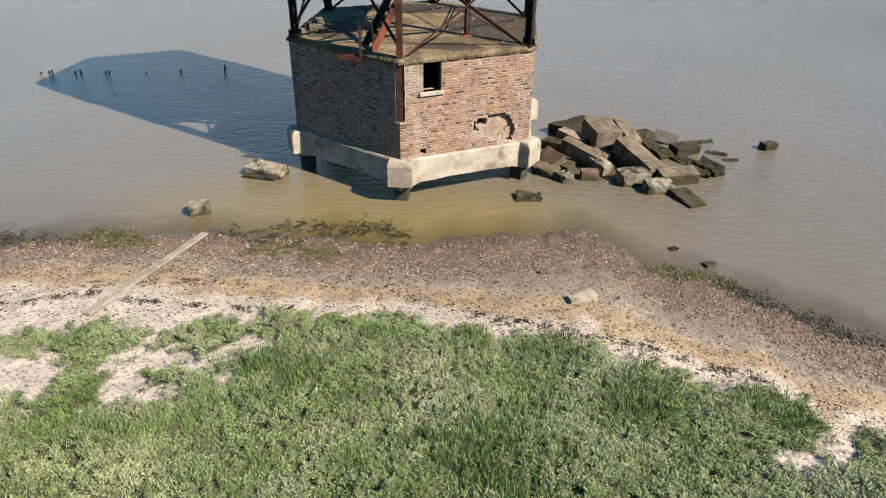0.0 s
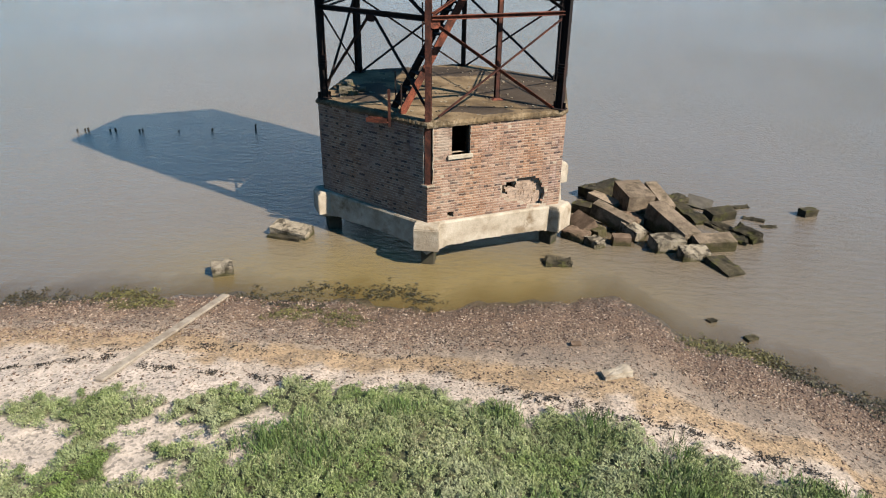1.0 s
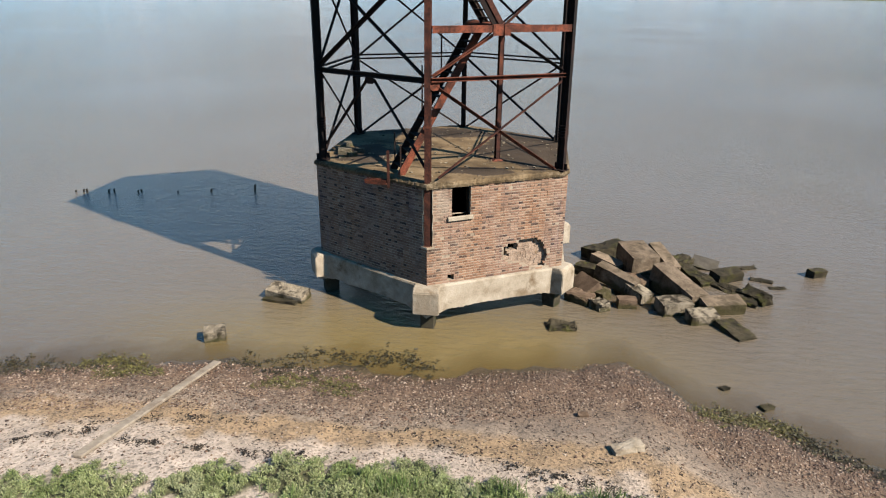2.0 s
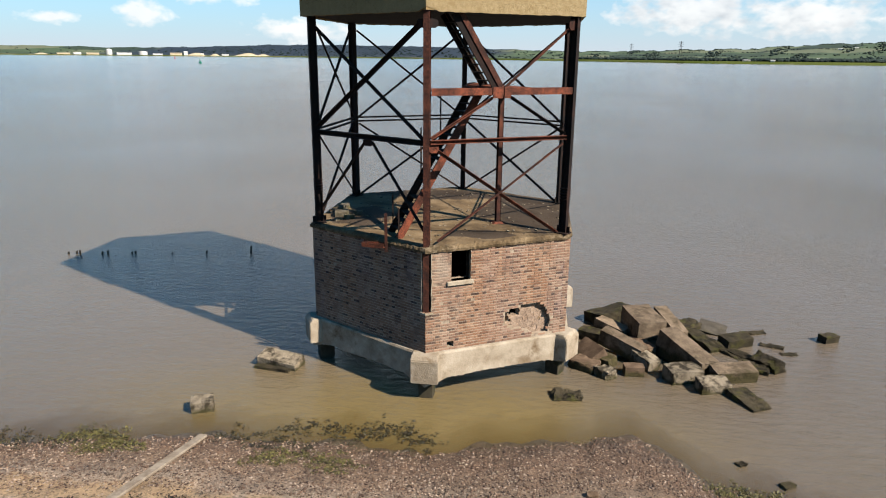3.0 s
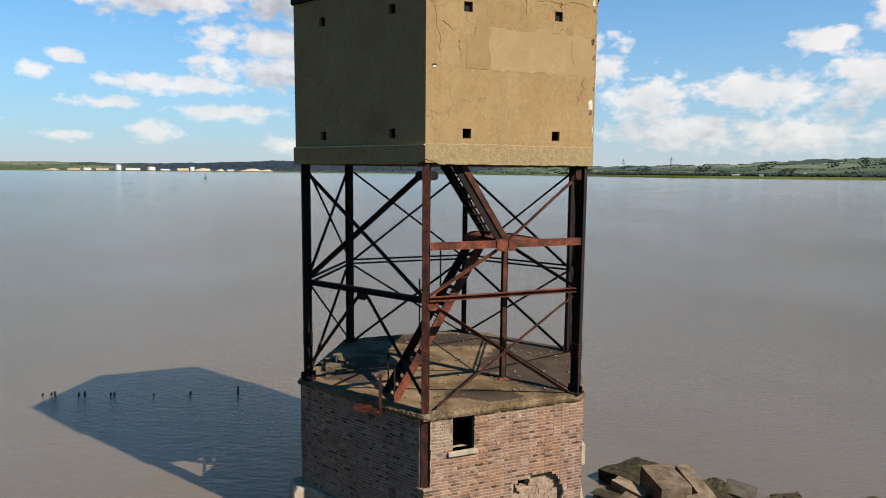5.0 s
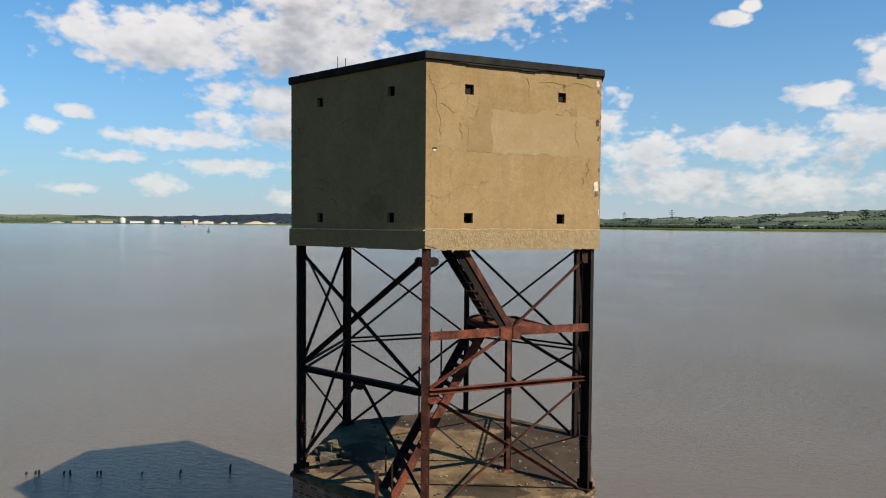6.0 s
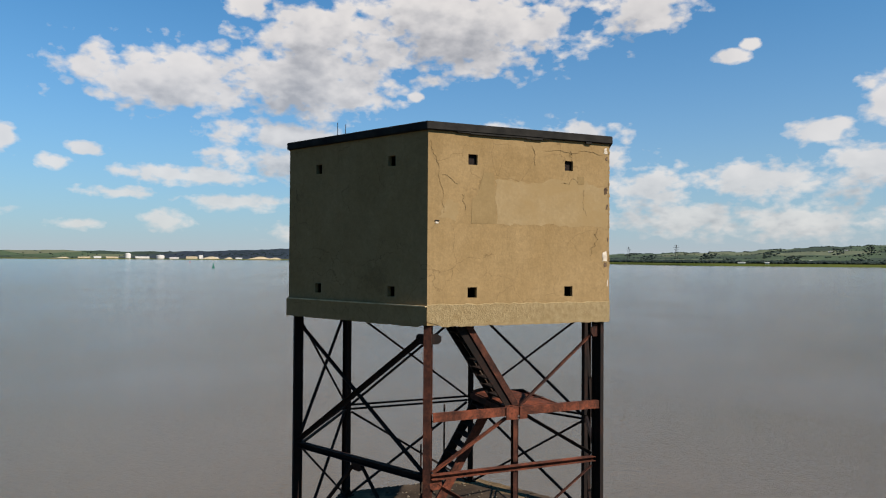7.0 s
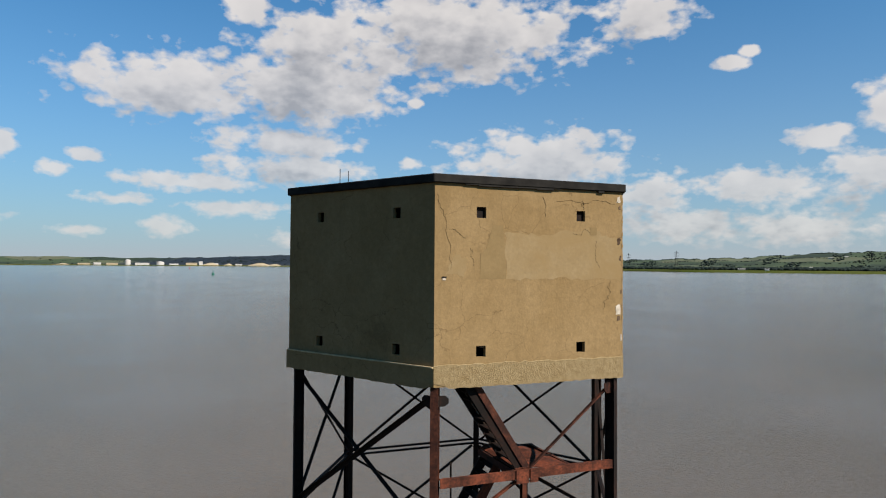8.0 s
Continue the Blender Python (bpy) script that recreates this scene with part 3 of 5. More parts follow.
def grown(x, y, g=None):
    """How thick the plants stand: 0 bare, 1 full."""
    wob = 0.16 * np.sin(5.1 * x + 2.0 * y) + 0.12 * np.sin(11.3 * x - 5.7 * y) + 0.08 * np.sin(23 * x + 17 * y)
    d = np.interp(x, EDGE_X, EDGE_Y) + wob - y
    cover = np.clip(d / 0.22, 0, 1)
    for cx, cy, rx, ry in ((-5.3, -13.55, 0.75, 0.62), (-6.1, -13.4, 0.6, 0.5), (-3.35, -12.9, 0.5, 0.48), (-2.95, -13.78, 0.5, 0.26), (-3.32, -13.45, 0.3, 0.45), (-2.65, -12.75, 0.38, 0.2), (-3.5, -12.3, 0.16, 0.35),
                           (-1.98, -12.55, 0.24, 0.36), (-1.66, -13.15, 0.2, 0.32), (-1.45, -12.12, 0.3, 0.27), (8.3, -13.65, 0.2, 0.4), (7.75, -13.95, 0.36, 0.18), (-2.2, -13.0, 0.25, 0.12)):
        q = np.hypot((x - cx) / (1.16 * rx), (y - cy) / (1.16 * ry)) + 1.3 * wob + 0.22 * np.sin(7.3 * x + 9.1 * y) * np.sin(8.7 * y - 3.1 * x)
        cover = np.minimum(cover, np.clip((q - 0.85) / 0.3, 0.03, 1))
    return cover


def beach_level(x, y, z):
    """How far up the beach: 0 at the tide's edge, about 0.8 at the plants."""
    edge, shore = np.interp(x, EDGE_X, EDGE_Y), np.interp(x, SHORE_X, SHORE_Y)
    f = (shore - y) / np.maximum(shore - edge, 1.0)
    shift = np.interp(x, [-8, -4, -1, 8], [0.24, 0.13, 0.0, -0.04]) * np.clip(f / 0.35, 0, 1)
    return np.clip(np.minimum(f, 1.15) * 0.8 + shift, 0, 0.95)


def spaced(lo, hi, step, reach, grow=1.35):
    mid = list(np.arange(lo, hi + step / 2, step))
    s, a, b = step, lo, hi
    left, right = [], []
    while a > -reach or b < reach:
        s *= grow
        if a > -reach:
            a = max(a - s, -reach)
            left.append(a)
        if b < reach:
            b = min(b + s, reach)
            right.append(b)
    return np.array(left[::-1] + mid + right)


def sheet(name, xs, ys, height, mat, attr=()):
    gx, gy = np.meshgrid(xs, ys)
    gz = height(gx, gy)
    nx, ny = len(xs), len(ys)
    co = np.stack([gx, gy, gz], -1).reshape(-1, 3)
    i = (np.arange(ny - 1)[:, None] * nx + np.arange(nx - 1)).ravel()
    quads = np.stack([i, i + 1, i + 1 + nx, i + nx], 1)
    me = bpy.data.meshes.new(name)
    me.from_pydata(co.tolist(), [], quads.tolist())
    me.polygons.foreach_set("use_smooth", [True] * len(quads))
    for key, value in attr:
        layer = me.attributes.new(key, "FLOAT", "POINT")
        layer.data.foreach_set("value", value(gx, gy, gz).ravel().astype(np.float32))
    me.materials.append(mat)
    return new(name, me)


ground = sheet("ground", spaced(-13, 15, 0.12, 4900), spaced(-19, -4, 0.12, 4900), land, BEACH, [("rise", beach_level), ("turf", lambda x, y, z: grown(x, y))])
tagged(ground, "sand and shingle beach sloping into the river", "beach", kind="structure")
water = sheet("water", spaced(-13, 15, 0.2, 4900), spaced(-13, 6, 0.2, 4900), lambda x, y: 0 * x, WATER, [("depth", lambda x, y, z: np.clip(-land(x, y), 0, 1.0))])
tagged(water, "calm muddy grey-brown estuary water with fine ripples", "water", kind="structure")

# ---------------------------------------------------------------- the tower
tower = group_at("observation_tower", "derelict hexagonal tower, brick base, rusted steel frame, rendered concrete cabin", "tower")
RB, ZB, COURSES, COURSE = 4.178, 1.30, 36, 0.075
ZS = ZB + COURSES * COURSE                    # underside of the roof slab
WINDOW, DRAIN, BREACH = (0.70, 3.19, 1.24, 4.0), (0.60, 1.375, 0.785, 1.535), (2.48, 1.95, 2.74, 2.17)
GASH = [(2.28, 1.75), (2.28, 2.1), (2.45, 2.2), (2.72, 2.23), (2.82, 2.31), (3.3, 2.3), (3.46, 2.2), (3.63, 1.95), (3.69, 1.75), (3.62, 1.36), (3.2, 1.34), (2.95, 1.52), (2.57, 1.62), (2.33, 1.72)]
EYE_HOLE = (2.30, 1.80, 2.43, 2.08)
SLOT = 2.40                                   # the front corner is cut away above this


def inside(poly, x, y):
    hit = False
    for (x0, y0), (x1, y1) in zip(poly, poly[1:] + poly[:1]):
        if (y0 > y) != (y1 > y) and x < (x1 - x0) * (y - y0) / (y1 - y0) + x0:
            hit = not hit
    return hit


def cells(shell, m, holes, s0, s1, z0, z1, y0, y1, tilt0=0.0, tilt1=0.0):
    """A wall panel with rectangular openings, made of blocks; its ends are mitred by tilt times the depth."""
    ss = sorted({s0, s1, *[h[0] for h in holes], *[h[2] for h in holes]})
    zs = sorted({z0, z1, *[h[1] for h in holes], *[h[3] for h in holes]})
    ss, zs = [s for s in ss if s0 <= s <= s1], [z for z in zs if z0 <= z <= z1]
    for a, b in zip(ss, ss[1:]):
        for c, d in zip(zs, zs[1:]):
            x, z = (a + b) / 2, (c + d) / 2
            if any(h[0] < x < h[2] and h[1] < z < h[3] for h in holes):
                continue
            la, lb = (tilt0 if a == s0 else 0), (tilt1 if b == s1 else 0)
            ring = [(a - la * y0, y0), (b + lb * y0, y0), (b + lb * y1, y1), (a - la * y1, y1)]
            shell.prism([m @ Vector((p, q, c)) for p, q in ring], [m @ Vector((p, q, d)) for p, q in ring])


TAN30 = math.tan(radians(30))
backing = Shell()
for k in range(6):
    m, length = side_frame(k, RB)
    holes = [WINDOW, DRAIN, BREACH] if k == 0 else []
    if k == 0:
        holes.append((0.0, SLOT, 0.16, ZS + 1))
        for row in range(COURSES):
            zm = ZB + (row + 0.5) * COURSE
            inner_x = [x for x in np.arange(2.1, 3.9, 0.02) if inside(GASH, x, zm)]
            if inner_x:
                holes.append((min(inner_x), zm - COURSE / 2, max(inner_x), zm + COURSE / 2))
    if k == 5:
        holes.append((length - 0.13, SLOT, length, ZS + 1))
    cells(backing, m, holes, 0, length, ZB, ZS - 0.002, -0.3, -0.008, TAN30, TAN30)
m0, _ = side_frame(0, RB)
cells(backing, m0, [BREACH, EYE_HOLE], 2.2, 3.75, ZB + 0.02, 2.4, -0.34, -0.2)
brick_wall = part("brick_wall", backing, MORTAR, tower, "weathered red-brown brick wall with lime-stained joints", weld=True)


def brick_mesh(shell, m, x, z, w, h, front, depth=0.045):
    e = 0.005
    c = [(x, front - e, z), (x + w, front - e, z), (x + w, front - e, z + h), (x, front - e, z + h),
         (x + e, front, z + e), (x + w - e, front, z + e), (x + w - e, front, z + h - e), (x + e, front, z + h - e),
         (x, front - depth, z), (x + w, front - depth, z), (x + w, front - depth, z + h), (x, front - depth, z + h)]
    shell.add([m @ Vector(p) for p in c], [(4, 5, 6, 7)] + [(i, (i + 1) % 4, 4 + (i + 1) % 4, 4 + i) for i in range(4)] + [(8 + i, 8 + (i + 1) % 4, (i + 1) % 4, i) for i in range(4)])


def burnt_share(k, x, z, long_one):
    """How many bricks are burnt dark: most by the front corner and in the header courses."""
    near = max(0.0, 1 - x / 0.8) if k == 0 else 0.0
    cloudy = max(0.0, noise.noise((x * 1.1 + k * 9, z * 1.7, 2.0)))
    return (0.012 if long_one else 0.17) + 0.32 * near * (0.4 if long_one else 1.0) + 0.3 * cloudy * (0.15 if long_one else 1.0)


rng = random.Random(5)
STRETCH, HEAD, JOINT = 0.215, 0.1025, 0.017
masonry, headers, singles = Shell(), Shell(), []
for k in range(6):
    m, length = side_frame(k, RB)
    for row in range(COURSES):
        z = ZB + row * COURSE + JOINT / 2
        cz = z + COURSE / 2
        long_one = row % 2 == 0                      # stretcher and header courses by turns
        x = 0.0 if long_one else -0.05
        cuts = []                                   # stretches of the course that are left open
        if k == 0 and cz > WINDOW[1] - 0.01:
            cuts.append((WINDOW[0], WINDOW[2]))
        if k == 0 and DRAIN[1] < cz < DRAIN[3]:
            cuts.append((DRAIN[0], DRAIN[2]))
        if k == 0 and cz > SLOT:
            cuts.append((-1.0, 0.15 + rng.uniform(0, 0.03)))
        if k == 5 and cz > SLOT:
            cuts.append((length - 0.12 - rng.uniform(0, 0.03), length + 1))
        while x < length - 0.01:
            w = STRETCH if long_one else HEAD
            front = rng.uniform(-0.004, 0.004)
            spans = [(max(x, 0.0), min(x + w, length))]
            for c0, c1 in cuts:
                spans = [p for a, b in spans for p in ((a, min(b, c0)), (max(a, c1), b))]
            for a, b in spans:
                if b - a < 0.02 or rng.random() < 0.004 or (k == 0 and inside(GASH, (a + b) / 2, cz)):
                    continue
                whole = abs(b - a - w) < 1e-6
                if k == 0 and whole and 0.05 < a < 2.15 and 4 <= row < 26 and len(singles) < 296:
                    singles.append((m @ Matrix.Translation((a, front, z)), w))
                else:
                    brick_mesh(headers if rng.random() < burnt_share(k, a, cz, long_one) else masonry, m, a, z, b - a, COURSE - JOINT, front)
            x += w + 0.007
tagged(part("brickwork", masonry, BRICK, brick_wall, "weathered red-brown brick courses"), kind="stuff")
tagged(part("header_brickwork", headers, BURNT, brick_wall, "dark burnt header bricks in the courses"), kind="stuff")
inner = Shell()
for row in range(12):
    x = 2.28 + rng.uniform(0, 0.12)
    while x < 3.66:
        z, w = 1.36 + row * 0.083, rng.uniform(0.1, 0.24)
        if not any(x + w > h[0] + 0.01 and x < h[2] - 0.01 and z + 0.08 > h[1] + 0.01 and z < h[3] - 0.01 for h in (BREACH, EYE_HOLE)):
            brick_mesh(inner, m0, x, z, w, 0.081, -0.14 + rng.uniform(-0.012, 0.014), 0.12)
        x += w + 0.003
tagged(part("inner_masonry", inner, PALE_BRICK, brick_wall, "pale inner masonry bared by a broken patch"), kind="stuff")
sill = Shell()
sill.box(0.575, -0.2, 3.075, 1.31, 0.06, 3.19, m0)
part("window_sill", sill, PLINTH, brick_wall, "chipped concrete window sill", bevel=0.012)
# dark timber frame left in the window
frame_part = Shell()
for a, b, c, d in ((0.70, 3.2, 0.74, 3.98), (1.2, 3.2, 1.24, 3.98), (0.74, 3.94, 1.2, 3.98)):
    frame_part.box(a, -0.2, b, c, -0.12, d, m0)
part("window_frame", frame_part, DARK_TIMBER, brick_wall, "dark empty window frame")
for k, a, b in ((0, 0.15, 0.185), (5, RB - 0.15, RB - 0.115)):
    m, _ = side_frame(k, RB)
    slot_edge = Shell()
    for i in range(14):
        za, zc = SLOT + (ZS - 0.02 - SLOT) * i / 14, SLOT + (ZS - 0.02 - SLOT) * (i + 1) / 14
        j = rng.uniform(-0.012, 0.012)
        slot_edge.box(a + j + 0.006, -0.06, za, b + j - 0.008, 0.004 + rng.uniform(0, 0.006), zc, m)
    part("column_casing", slot_edge, PLINTH, brick_wall, "broken concrete casing round the corner column")
cap = Shell()
m5, _ = side_frame(5, RB)
cap.prism([corner(0, RB + 0.03, SLOT - 0.05), m0 @ Vector((0.2, 0.02, SLOT - 0.05)), Vector((0, -3.7, SLOT - 0.05)), m5 @ Vector((RB - 0.2, 0.02, SLOT - 0.05))],
          [corner(0, RB + 0.03, SLOT), m0 @ Vector((0.2, 0.02, SLOT)), Vector((0, -3.7, SLOT)), m5 @ Vector((RB - 0.2, 0.02, SLOT))])
part("casing_ledge", cap, PLINTH, brick_wall)
floor_in = Shell()
floor_in.prism([corner(k, RB - 0.35, 1.12) for k in range(6)], [corner(k, RB - 0.35, 1.25) for k in range(6)])
part("chamber_floor", floor_in, PLINTH, tower, "bare concrete floor inside the brick base")

# plinth: ring beam with a broken lower edge, corner blocks, piers
plinth = Shell()
for k in range(6):
    m, length = side_frame(k, RB + 0.11)
    n = 90
    ragged = 0.06 if k in (0, 5) else 0.03
    xs = [length * i / n for i in range(n + 1)]
    low = [0.585 + (noise.noise((x * 1.3, k * 5.0, 0.3)) * 0.7 + noise.noise((x * 6.0, k * 5.0, 1.3)) * 0.35 + rng.uniform(-0.2, 0.2)) * ragged - 0.2 * max(0, 1 - min(x, length - x) / 0.75) for x in xs]
    rings = []
    for x, zl in zip(xs, low):
        f = (x / length) * 2 - 1
        ring = [(0.0, zl), (0.0, ZB - 0.05), (-0.025, ZB + 0.005), (-0.45, ZB + 0.005), (-0.45, zl + 0.04)]
        rings.append([m @ Vector((x + TAN30 * y * f, y, z)) for y, z in ring])
    for a, b in zip(rings, rings[1:]):
        plinth.add([*a, *b], [(i, (i + 1) % 5, 5 + (i + 1) % 5, 5 + i) for i in range(5)])
ring_beam = part("ring_beam", plinth, PLINTH, tower, "stained concrete ring beam with a broken lower edge", weld=True)
for k in range(6):
    a = radians(60 * k)
    m = Matrix.Translation((0, 0, 0)) @ Matrix.Rotation(a, 4, "Z")
    block = Shell()
    r0, r1 = RB - 0.62, RB + 0.27
    drop = 0.55 if k in (0, 1, 2) else 0.58
    foot = [(-0.36, -r0), (-0.36, -r1), (0.36, -r1), (0.36, -r0)]
    shape = [[(x, y, drop) for x, y in foot],
             [(x * 1.0, y, 1.19) for x, y in foot],
             [(x * 0.94, y + (0.1 if y < -RB else 0), ZB + 0.012) for x, y in foot]]
    rings = [[m @ Vector(p) for p in ring] for ring in shape]
    block.prism(rings[0], rings[1])
    block.f.pop(1)
    block.add([*rings[1], *rings[2]], [(i, (i + 1) % 4, 4 + (i + 1) % 4, 4 + i) for i in range(4)] + [(4, 5, 6, 7)])
    bm = bmesh.new()
    tmp = block.mesh("tmp")
    bm.from_mesh(tmp)
    bmesh.ops.remove_doubles(bm, verts=bm.verts, dist=0.0005)
    bmesh.ops.bevel(bm, geom=bm.edges[:], offset=0.02, segments=2, affect="EDGES")
    part("corner_block", bm, PLINTH, tower, "pale chamfered concrete corner block")
    pier = Shell()
    pier.prism([m @ Vector((x, y, -1.4)) for x, y in ((-0.17, -3.75), (-0.17, -4.1), (0.17, -4.1), (0.17, -3.75))],
               [m @ Vector((x, y, 0.62)) for x, y in ((-0.2, -3.7), (-0.2, -4.15), (0.2, -4.15), (0.2, -3.7))])
    part("pier", pier, PIER, tower, "wet dark concrete pier standing in the water", bevel=0.02)

# roof slab of the brick base
ZR = 4.14
slab = Shell()
ring_out = []
for k in range(6):
    p, q = corner(k, 4.245), corner(k + 1, 4.245)
    n = 70
    for i in range(n):
        c = p.lerp(q, i / n)
        bite = max(0.0, noise.noise(c * 2.1) - 0.25) * 0.05 + abs(noise.noise(c * 7.0)) * 0.012
        ring_out.append(c * (1 - bite))
nn = len(ring_out)
rings = [[c * s + Vector((0, 0, z + rng.uniform(-d, d))) for c in ring_out] for s, z, d in ((0.93, ZS, 0), (0.998, ZS - 0.003, 0.008), (1.002, ZS + 0.06, 0.012), (0.995, ZR - 0.02, 0.02), (0.982, ZR + 0.004, 0.012), (0.93, ZR, 0))]
slab.add([c for r in rings for c in r], [tuple(range(nn))[::-1], tuple(range(5 * nn, 6 * nn))] + [(j * nn + i, j * nn + (i + 1) % nn, (j + 1) * nn + (i + 1) % nn, (j + 1) * nn + i) for j in range(5) for i in range(nn)])
roof_slab = part("roof_slab", slab, ROOFING, tower, "stained concrete roof slab with crumbling mossy edges")
# steel frame
RC, OFF = 3.93, Vector((0, -0.10, 0))
ZT, ZM, ZL = 9.70, 6.69, 7.89                  # soffit of the cabin, middle ring, stair landing


def post_at(k, z):
    return corner(k, RC) + OFF + Vector((0, 0, z))


for k in range(6):
    s = Shell()
    out = corner(k, 1)
    tangent = Vector((-out.y, out.x, 0))
    z0 = SLOT if k == 0 else ZR - 0.02
    beam(s, post_at(k, z0), post_at(k, ZT + 0.05), 0.15, 0.21, H_BEAM, tangent)
    # all but the front column get the rust with shade painted in
    col = part("column", s, RUST if k == 0 else RUST_SHADE_DARK, tower, "rusted steel column of H section")
    if k:
        base = Shell()
        mm = Matrix.Translation(post_at(k, 0)) @ Matrix.Rotation(radians(60 * k), 4, "Z")
        base.box(-0.17, -0.17, ZR - 0.004, 0.17, 0.17, ZR + 0.03, mm)
        base.box(-0.012, -0.19, ZR + 0.03, 0.012, 0.19, ZR + 0.2, mm)
        part("base_plate", base, RUST_SHADE_DARK, col)
        if k in (1, 5):
            bolts = Shell()
            for j in range(5):
                zz = 5.05 + 0.075 * j
                for sx in (-1, 1):
                    bolts.box(sx * 0.075 - 0.03, -0.11, zz, sx * 0.075 + 0.03, 0.11, zz + 0.035, mm)
            part("splice_bolts", bolts, RUST_SHADE_DARK, col)


def brace(k, s0, z0, s1, z1, w, h, profile, mat, inset=0.0, name="brace"):
    """A member in frame side k, from (s0, z0) to (s1, z1) along the side."""
    p, q = post_at(k, 0), post_at(k + 1, 0)
    u = (q - p).normalized()
    out = Vector((u.y, -u.x, 0))
    s = Shell()
    a = p + u * s0 - out * inset + Vector((0, 0, z0))
    b = p + u * s1 - out * inset + Vector((0, 0, z1))
    beam(s, a, b, w, h, profile, out)
    return part(name, s, mat, tower)


def gusset(k, s0, z0, w, h, mat, inset=0.0):
    p, q = post_at(k, 0), post_at(k + 1, 0)
    u = (q - p).normalized()
    out = Vector((u.y, -u.x, 0))
    s = Shell()
    c = p + u * s0 - out * inset + Vector((0, 0, z0))
    pts = [(-w, -h * 0.5), (-w * 0.5, -h), (w * 0.5, -h), (w, -h * 0.5), (w, h * 0.5), (w * 0.5, h), (-w * 0.5, h), (-w, h * 0.5)]
    s.prism([c + u * x + Vector((0, 0, z)) - out * 0.008 for x, z in pts], [c + u * x + Vector((0, 0, z)) + out * 0.008 for x, z in pts])
    part("gusset_plate", s, mat, tower)


E0, E1 = 0.08, RC - 0.08
TOPZ = 9.42
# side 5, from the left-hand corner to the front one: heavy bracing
brace(5, E0, ZM, E1, ZM, 0.13, 0.13, CHANNEL, RUST_SHADE_DARK, name="middle_beam")
brace(5, 0.09, 9.38, E1 - 0.05, ZM + 0.04, 0.10, 0.10, ANGLE, RUST_SHADE_DARK, 0.03)
brace(5, 0.14, ZM + 0.15, E1 - 0.08, 9.41, 0.10, 0.10, ANGLE, RUST_SHADE_DARK, -0.04)
gusset(5, E1 - 0.06, TOPZ, 0.13, 0.1, RUST_SHADE_DARK, -0.05)
gusset(5, RC / 2, ZM - 0.14, 0.17, 0.09, RUST_SHADE_DARK)
brace(5, RC / 2 - 0.14, ZM - 0.14, 0.14, ZR + 0.5, 0.09, 0.09, ANGLE, RUST_SHADE_DARK)
brace(5, RC / 2 + 0.12, ZM - 0.12, E1 - 0.02, ZR + 0.34, 0.09, 0.09, ANGLE, RUST_SHADE_DARK)
# side 0, front to right
brace(0, E0, ZM + 0.02, E1, ZM + 0.02, 0.12, 0.10, CHANNEL, RUST_RED, name="middle_beam")
landing_beam = brace(0, E0, ZL, E1 + 0.06, ZL, 0.08, 0.17, WEB_OUT, RUST_RED, -0.06, name="landing_beam")
for a, b in ((1.66, 1.93), (1.97, 2.14)):
    p, q = post_at(0, 0), post_at(1, 0)
    u = (q - p).normalized()
    out = Vector((u.y, -u.x, 0))
    s = Shell()
    mm = Matrix(((u.x, out.x, 0, p.x), (u.y, out.y, 0, p.y), (0, 0, 1, 0), (0, 0, 0, 1)))
    s.box(a, 0.1, ZL - 0.14, b, 0.125, ZL + 0.1, mm)
    s.box(a, 0.04, ZL - 0.16, b, 0.125, ZL - 0.14, mm)
    part("bracket", s, RUST_RED, landing_beam)
brace(0, 0.12, ZM + 0.1, 1.72, ZL - 0.16, 0.08, 0.08, ANGLE, RUST_RED)
brace(0, 2.0, ZL + 0.05, E1 - 0.02, 9.43, 0.07, 0.07, ANGLE, RUST)
brace(0, 2.2, ZL - 0.14, E1 - 0.06, ZM + 0.12, 0.07, 0.07, ANGLE, RUST_SHADE_DARK)
gusset(0, E1 - 0.02, 9.48, 0.1, 0.13, RUST, -0.05)
gusset(0, 0.12, TOPZ, 0.14, 0.1, RUST_SHADE_DARK, -0.03)
gusset(0, 0.18, ZM - 0.12, 0.13, 0.12, RUST_RED, 0.01)
brace(0, 0.2, ZM - 0.14, 3.74, ZR + 0.03, 0.08, 0.08, ANGLE, RUST_RED, 0.03)
brace(0, 0.28, ZR + 0.1, 3.76, 6.56, 0.06, 0.06, ANGLE, RUST, -0.04)
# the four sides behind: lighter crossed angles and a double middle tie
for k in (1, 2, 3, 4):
    brace(k, E0, ZM + 0.06, E1, ZM + 0.06, 0.06, 0.05, ANGLE, RUST_SHADE_DARK, name="middle_tie")
    brace(k, E0, ZM - 0.06, E1, ZM - 0.06, 0.06, 0.05, ANGLE, RUST_SHADE_DARK, name="middle_tie")
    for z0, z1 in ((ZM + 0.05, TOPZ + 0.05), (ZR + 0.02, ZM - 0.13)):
        brace(k, 0.12, z0, E1 - 0.05, z1, 0.06, 0.06, ANGLE, RUST_SHADE_DARK, 0.035)
        brace(k, 0.12, z1, E1 - 0.05, z0, 0.06, 0.06, ANGLE, RUST_SHADE_DARK, -0.035)

# stair of two flights with a landing, set along side 0
p, q = post_at(0, 0), post_at(1, 0)
su = (q - p).normalized()
so = Vector((su.y, -su.x, 0))
SM = Matrix(((su.x, -so.x, 0, p.x), (su.y, -so.y, 0, p.y), (0, 0, 1, 0), (0, 0, 0, 1)))   # along, inwards, up


